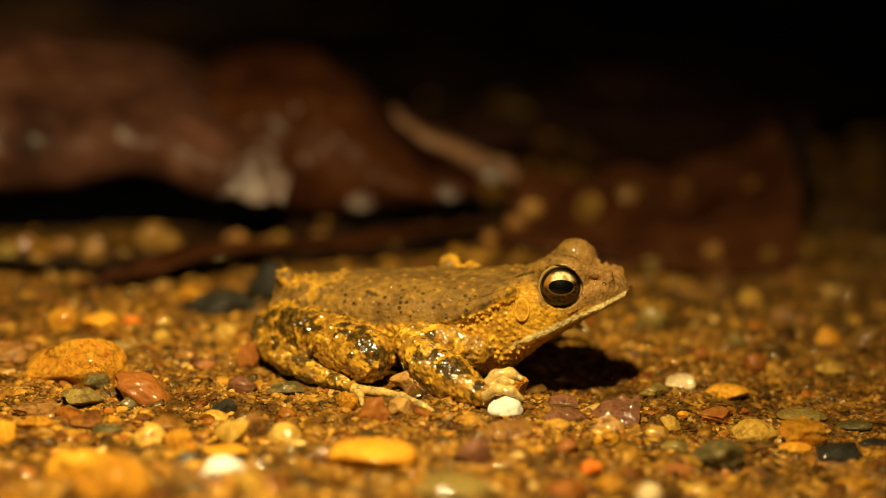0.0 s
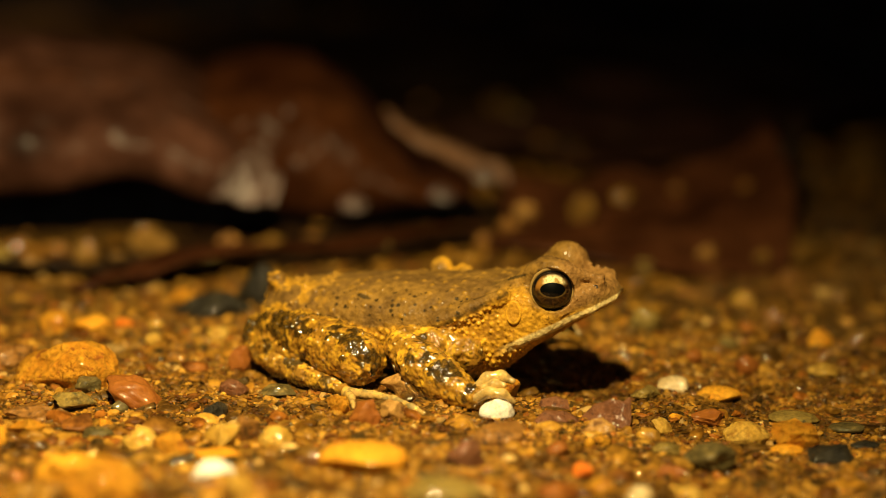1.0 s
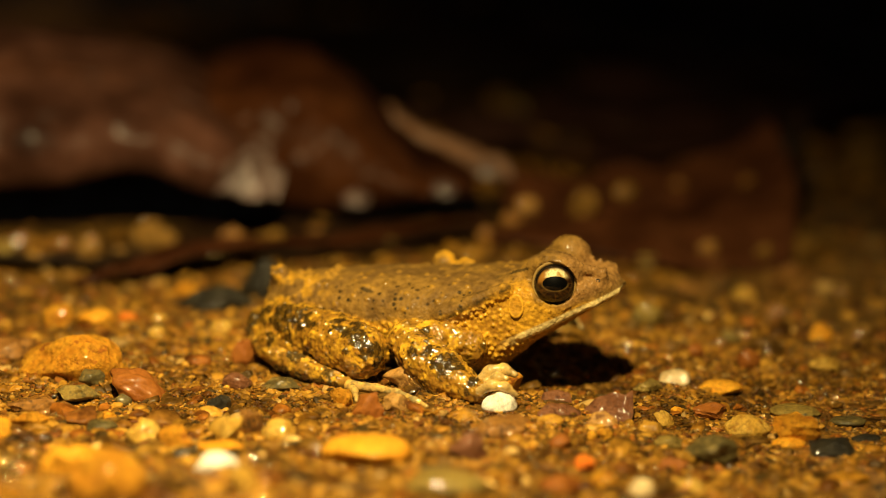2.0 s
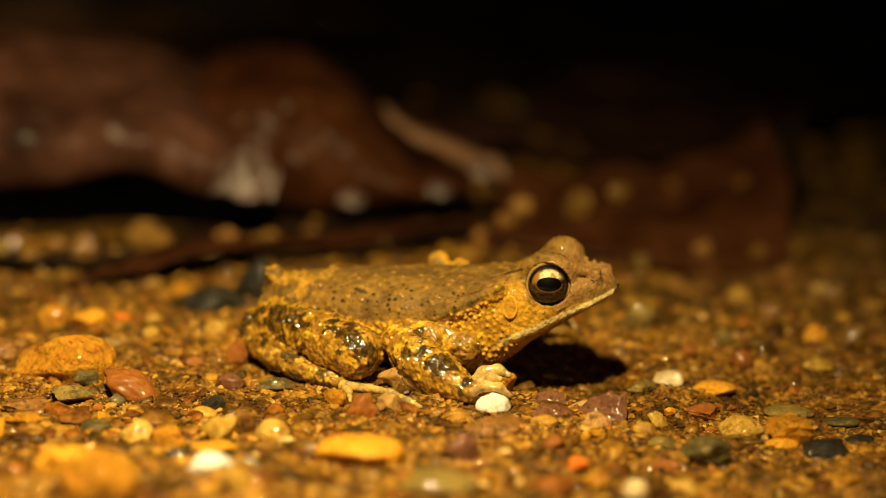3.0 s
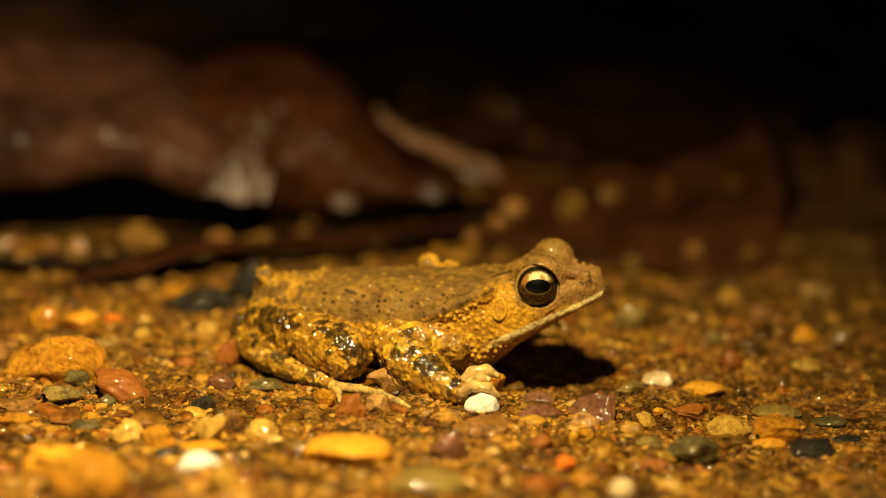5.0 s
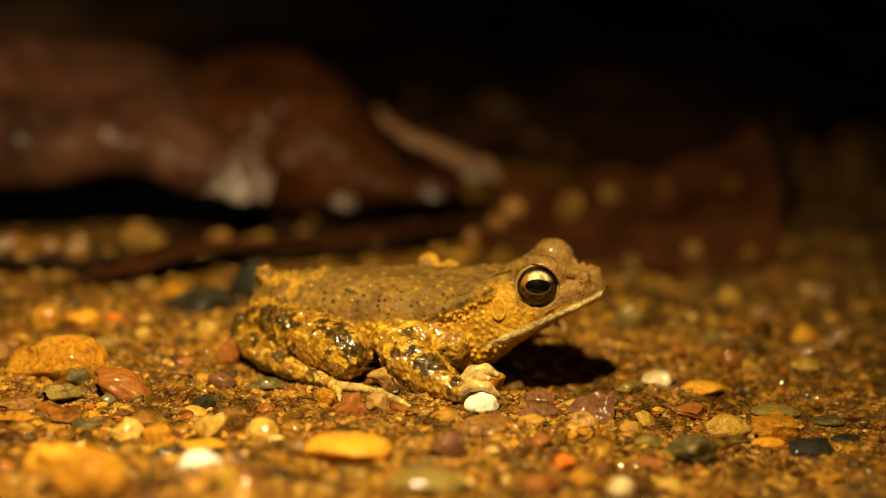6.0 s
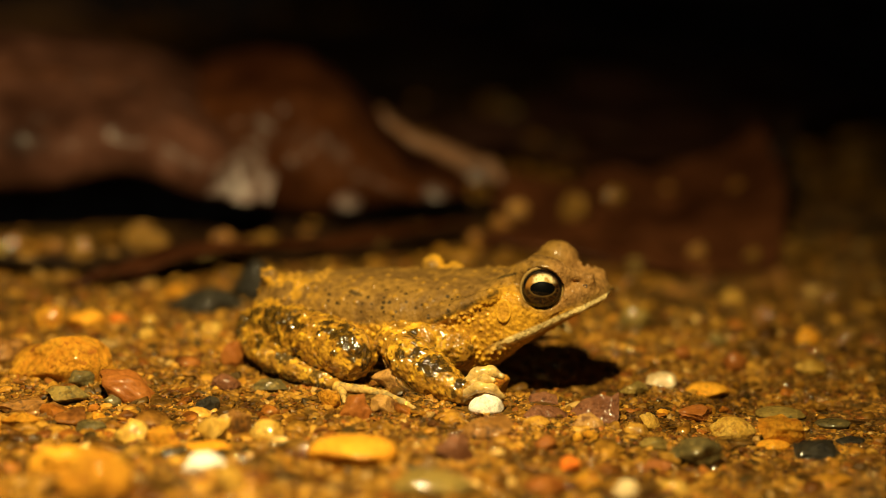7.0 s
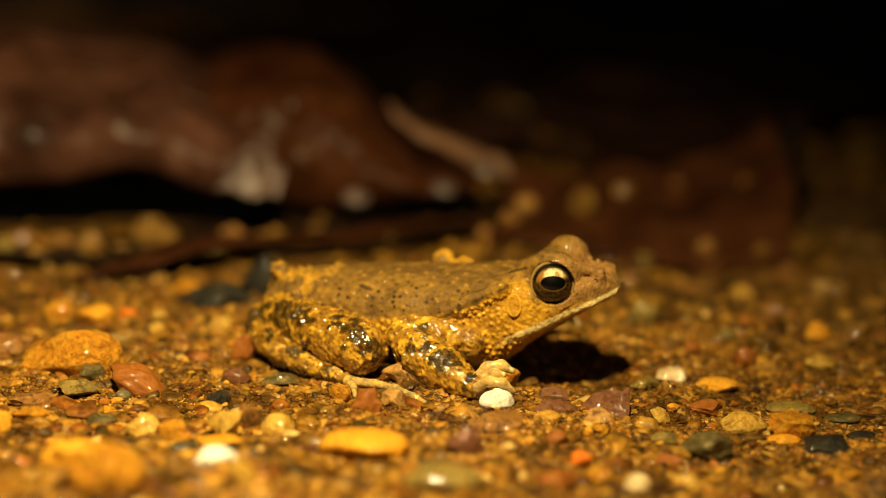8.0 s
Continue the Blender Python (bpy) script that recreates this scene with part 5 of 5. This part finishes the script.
def disc_part(name, centre, out, r, high, mat, root, label, tones=None):
    """A low round disc with a raised rim, set on the skin."""
    out = out / np.linalg.norm(out)
    a = np.cross((0, 0, 1.0), out)
    a /= np.linalg.norm(a)
    b = np.cross(out, a)
    k, v, f = 36, [], []
    profile = [(0.0, 0.0), (0.35, 0.0), (0.72, 0.02), (0.88, 0.10), (1.0, 0.06), (1.16, -0.4)]
    for q, hgt in profile[1:]:
        v += [centre + out * hgt + r * q * (math.cos(2 * math.pi * j / k) * a + high * math.sin(2 * math.pi * j / k) * b) for j in range(k)]
    v.append(centre + out * profile[0][1])
    c = len(v) - 1
    f = [(c, j, (j + 1) % k) for j in range(k)]
    f += [(i * k + j, (i + 1) * k + j, (i + 1) * k + (j + 1) % k, i * k + (j + 1) % k) for i in range(len(profile) - 2) for j in range(k)]
    if tones is None:
        return mesh_object(name, np.array(v) * 0.001, f, mat, root, label)
    rings = np.repeat(np.array([tones[min(i, len(tones) - 1)] for i in range(len(profile) - 1)]), k, axis=0)
    return skinned(name, np.array(v), f, np.concatenate([rings, [tones[0]]]), mat, root, label)


def skin_spot(u, z, side):
    """Where the body's side lies at this place along and up."""
    s = np.linspace(2, 15, 261)
    p = np.stack([np.full(261, u), side * s, np.full(261, z)], 1)
    inside = s[body_field(p) < 0]
    return np.array((u, side * (inside.max() if len(inside) else 5.0), z))


def skin_out(p):
    """The way straight out of the body at p."""
    step = np.eye(3) * 0.4
    g = body_field(p + step) - body_field(p - step)
    return g / np.linalg.norm(g)


def build_toad():
    root = new("toad")
    root.matrix_basis = pose(TOAD_AT[0], TOAD_AT[1], 0.0, 0, 0, TOAD_TURN)
    body = build_body(root)
    for centre, gaze in zip(EYES, GAZE):
        eye_parts(body, centre, gaze)
    for side in (-1, 1):
        spot = skin_spot(15.8, 13.2, side)
        disc_part("tympanum", spot + 0.13 * skin_out(spot), skin_out(spot), 1.22, 1.5, MAT["skin"], body, "round dull eardrum", (RUST * 0.4 + GOLD * 0.5, RUST * 0.35 + GOLD * 0.55, GOLD * 1.05, GOLD * 0.95, RUST * 0.8))
        spot = skin_spot(27.8, 17.0, side)
        disc_part("nostril", spot, np.array((0.3, side, 0.35)), 0.35, 0.8, MAT["nostril"], body, "small dark nostril")
        flip = (lambda j: j) if side < 0 else mirrored
        spots = lambda rows, k=side: [(c * (1, -k, 1), r, a) for c, r, a in rows]
        arm = limb_part("foreleg", flip(FORE), MAT["wet_skin"], root, seed=2, amount=-0.9, blot=spots(FORE_BLOTS), label="wet yellow foreleg with dark blotches", extra=lambda p, j=flip(UPPER_ARM): chain(p, j, 1.0))
        for d in DIGITS:
            limb_part("digit", flip(d), MAT["digit"], arm, 0.14, 0.9, 0.42, 3, 0.5, "pale cream digit")
        joints = flip(SHANK)
        leg = limb_part("hind_leg", flip(HIND), MAT["wet_skin"], root, seed=5, amount=0.15, blot=spots(HIND_BLOTS), label="folded wet hind leg, yellow with dark blotches",
                        extra=lambda p, j=joints: chain(p, j, 1.0))
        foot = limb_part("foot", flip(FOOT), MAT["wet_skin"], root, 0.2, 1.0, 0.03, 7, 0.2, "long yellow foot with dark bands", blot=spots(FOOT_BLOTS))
        for d in TOES:
            limb_part("toe", flip(d), MAT["digit"], foot, 0.16, 0.6, 0.34, 9, 0.3, "thin pale yellow toe")
    tagged(root, "golden-brown toad crouching on wet gravel, dark-spotted skin", "toad")
    return root, body


toad, toad_body = build_toad()


# ---- loose pebbles and gravel ----
def toad_near(x, y, margin):
    p = on_toad(x * 1000, y * 1000, 0)
    return abs(p[0]) < 30 + margin and -14 - margin < p[1] < 12 + margin


def covered(x, y):
    """Where leaves and the added shade sheet lie, so that little gravel shows."""
    out = 0 * x < -1
    for cx, cy, a, b, turn in ((-0.040, 0.104, 0.054, 0.015, 20), (0.042, 0.135, 0.032, 0.034, 0), (-0.025, 0.104, 0.045, 0.006, 37), (-0.065, 0.138, 0.075, 0.020, 4), (0.0, 0.145, 0.02, 0.02, 0)):
        c, s = math.cos(radians(turn)), math.sin(radians(turn))
        u, v = (c * (x - cx) + s * (y - cy)) / a, (-s * (x - cx) + c * (y - cy)) / b
        out = out | (u * u + v * v < 1)
    return out


rng = random.Random(7)
PEBBLES = [pebble_shape(3, 500 + k, style) for k, style in enumerate(["round", "angular", "flat", "angular", "round", "angular", "flat", "round", "angular", "angular"])]
pebble_meshes = []
for v, f in PEBBLES:
    me = bpy.data.meshes.new("pebble")
    me.from_pydata(v.tolist(), [], f.tolist())
    me.polygons.foreach_set("use_smooth", [True] * len(me.polygons))
    me.materials.append(MAT["pebble"])
    pebble_meshes.append(me)

tries, placed = 0, 0
while placed < 230 and tries < 9000:
    tries += 1
    x, y = rng.uniform(-0.10, 0.10), -0.075 + 0.30 * rng.random() ** 1.25
    if abs(x) > 0.066 + 0.17 * (y + 0.03):
        continue
    size = 0.0016 * math.exp(rng.gauss(0.35, 0.45))
    if x > -0.012 and -0.050 < y < 0.030:
        size *= 0.6
    if any((x - a) ** 2 + (y - b) ** 2 < (0.85 * r + 0.45 * size) ** 2 for a, b, r in stone_spots) or toad_near(x, y, 1.0) or covered(x, y):
        continue
    placed += 1
    ob = new("pebble", rng.choice(pebble_meshes))
    high = size * rng.uniform(0.45, 0.75)
    ob.matrix_basis = pose(x, y, ground_at(x, y) + 0.18 * high, rng.uniform(-18, 18), rng.uniform(-18, 18), rng.uniform(0, 360)) @ Matrix.Diagonal((size * rng.uniform(0.9, 1.4), size, high, 1))
    tagged(ob, "small wet river pebble bedded in silt", "stone", "loose pebbles")
    stone_spots.append((x, y, 0.45 * size))


# ground kept clear of loose pieces under the toes and the front foot
TOE_LINE = [(-0.0135 + 0.0119 * k / 9, -0.0045 - 0.0105 * k / 9) for k in range(10)] + [(-0.0128, -0.0045 - 0.001 * k) for k in range(8)] + [(0.0055 + 0.001 * k, -0.0135) for k in range(8)]


def scatter(name, count, level, smallest, spread, region, seed, label, tilt=0.4, rounded=False):
    """Many grains joined in one mesh: random pebble shapes bedded into the ground."""
    r = np.random.RandomState(seed)
    shapes = [pebble_shape(level, 700 + seed * 13 + k, "angular" if k % 2 else "round") for k in range(8)]
    x0, x1, y0, y1 = region
    x = r.uniform(x0, x1, count)
    y = y0 + (y1 - y0) * r.uniform(0, 1, count) ** 1.2
    size = smallest * np.exp(np.abs(r.normal(0, spread, count)))
    px, py = 1000 * (x - TOAD_AT[0]), 1000 * (y - TOAD_AT[1])
    pu, pv = TC * px + TS * py, -TS * px + TC * py
    keep = ~((np.abs(pu + 6) < 21) & (np.abs(pv) < 9)) & (np.abs(x) < 0.075 + 0.22 * np.maximum(y + 0.05, 0))
    keep &= ~covered(x, y) | (r.uniform(0, 1, count) < 0.08)
    grit = (x > -0.012) & (y > -0.050) & (y < 0.030)
    keep &= ~(grit & (size > 0.0012)) | (r.uniform(0, 1, count) < 0.4)
    for a, b in TOE_LINE:
        keep &= (x - a) ** 2 + (y - b) ** 2 > 0.0013 ** 2
    spots = np.array(stone_spots)
    for a, b, rad in spots[spots[:, 2] > 0.002]:
        keep &= (x - a) ** 2 + (y - b) ** 2 > (0.62 * rad) ** 2
    x, y, size = x[keep], y[keep], size[keep]
    z = ground_height(x, y)
    n = len(x)
    pick = r.randint(0, 8, n)
    ax, ay, az = r.uniform(-tilt, tilt, n), r.uniform(-tilt, tilt, n), r.uniform(0, 6.283, n)
    scale = size[:, None] * np.stack([r.uniform(0.8, 1.6, n), np.ones(n), r.uniform(0.35, 0.75, n)], 1)
    verts, faces, offset = [], [], 0
    for k in range(8):
        v, f = shapes[k]
        at = np.flatnonzero(pick == k)
        q = v[None] * scale[at][:, None]
        for angle, (i0, i1) in ((ax, (1, 2)), (ay, (2, 0)), (az, (0, 1))):
            c, s = np.cos(angle[at])[:, None], np.sin(angle[at])[:, None]
            a, b = q[..., i0].copy(), q[..., i1].copy()
            q[..., i0], q[..., i1] = c * a - s * b, s * a + c * b
        q = q + np.stack([x[at], y[at], z[at] + 0.12 * scale[at, 2]], 1)[:, None]
        verts.append(q.reshape(-1, 3))
        faces.append((f[None] + (np.arange(len(at)) * len(v))[:, None, None] + offset).reshape(-1, 3))
        offset += len(at) * len(v)
    ob = mesh_object(name, np.concatenate(verts), np.concatenate(faces), MAT["gravel"], shade=rounded)
    return tagged(ob, label, "gravel", kind="stuff")


scatter("gravel", 5200, 2, 0.0013, 0.42, (-0.14, 0.14, -0.08, 0.26), 1, "wet mixed river gravel in ochre, brown and red", 0.35, True)
scatter("front_gravel", 1100, 3, 0.0019, 0.35, (-0.085, 0.085, -0.078, -0.016), 5, "wet rounded and broken gravel close to the lens", 0.5, True)
scatter("back_gravel", 900, 3, 0.0014, 0.36, (-0.10, 0.10, 0.0, 0.11), 6, "wet mixed gravel behind the toad", 0.5, True)
scatter("gravel_chips", 9000, 2, 0.0009, 0.45, (-0.10, 0.10, -0.075, 0.14), 4, "flat wet stone chips covering the silt", 0.3)
scatter("coarse_sand", 62000, 1, 0.0004, 0.5, (-0.075, 0.075, -0.058, 0.05), 2, "coarse wet sand grains between the pebbles", 0.6)
scatter("far_gravel", 1800, 2, 0.0028, 0.5, (-0.25, 0.25, 0.17, 0.55), 3, "gravel further back in the dim light", 0.4, True)


# ---- clinging water ----
def drop(x, y, z, size):
    v, f = ICO[3]
    v = v * np.array((size, size, size * 0.85))
    ob = mesh_object("water_drop", v, f, MAT["water"])
    ob.location = (x, y, z)
    ob.visible_shadow = False
    return tagged(ob, "tiny clear water bead beside the toad's foot", "water drop", "water beads")


def meniscus():
    """The film of water held along the underside of the foreleg."""
    k, n = 12, 60
    s = np.linspace(0, 1, n)
    line = np.stack([np.interp(s, (0.0, 0.25, 0.5, 0.75, 1.0), row) for row in ((-0.0066, -0.0054, -0.0034, -0.0010, 0.0016), (-0.0020, -0.0045, -0.0070, -0.0100, -0.0128), (0.0052, 0.0036, 0.0024, 0.0014, 0.0006))], 1)
    rad = 0.00058 * np.sin(math.pi * (0.06 + 0.88 * s)) ** 0.6 * (1 + 0.35 * np.sin(17 * s))
    ang = np.linspace(0, 2 * math.pi, k, endpoint=False)
    side, up = np.array((0.30, 0.90, -0.10)), np.array((0.25, 0.10, 0.96))
    v = np.concatenate([line + rad[:, None] * (math.cos(a) * side + math.sin(a) * up) for a in ang])
    f = [(j * n + i, j * n + i + 1, ((j + 1) % k) * n + i + 1, ((j + 1) % k) * n + i) for j in range(k) for i in range(n - 1)]
    ob = mesh_object("water_film", v, np.array(f), MAT["water"])
    ob.visible_shadow = False
    return tagged(ob, "thin glinting water film along the toad's foreleg", "water")


drop(-0.0027, -0.0135, 0.0009, 0.0007)
drop(-0.0083, -0.0040, 0.0016, 0.0007)
drop(-0.0116, -0.0035, 0.0012, 0.0006)
drop(0.0013, -0.0190, 0.0006, 0.0006)
meniscus()


# ---- shallow water ----
def water_sheet():
    x, y = np.meshgrid(np.linspace(-0.30, 0.34, 260), np.linspace(-0.30, 0.46, 280))
    p = np.stack([x.ravel() * 60 + 0.6 * y.ravel() * 60, y.ravel() * 110, 0 * x.ravel()], 1)
    z = 0.00010 * fbm(p, 2, 71) + 0.00003 * fbm(p * 3.1, 2, 73)
    v = np.stack([x.ravel(), y.ravel(), z], 1)
    i = np.arange(len(v)).reshape(x.shape)
    f = np.stack([i[:-1, :-1], i[:-1, 1:], i[1:, 1:], i[1:, :-1]], -1).reshape(-1, 4)
    ob = mesh_object("water", v, f, MAT["water"])
    ob.location = (0.0, 0.0, -0.0036)
    ob.visible_shadow = False
    return tagged(ob, "thin clear rippled film of stream water", "water", kind="structure")


water = water_sheet()


def dip(degrees):
    """The toad's body turned down about its rump, in the toad's own space."""
    rump = Matrix.Translation((-0.028, 0, 0.006))
    return rump @ pose(0, 0, 0, 0, degrees, 0) @ rump.inverted()


def motions():
    """The ripples drift over the shallows; the toad's head sinks a little while its feet stay put."""
    walk(water, [(t, pose(-0.0030 * t, -0.0015 * t, -0.0036)) for t in (0.0, 2.0, 4.0, 6.0, 8.0)])
    sink = [(0.0, 0.0), (1.0, 0.07), (2.0, 0.09), (3.0, 0.13), (3.5, 0.27), (4.5, 0.33), (6.0, 0.43), (6.5, 0.50), (7.5, 0.56), (8.0, 0.56)]
    walk(toad_body, [(t, dip(d)) for t, d in sink])


motions()
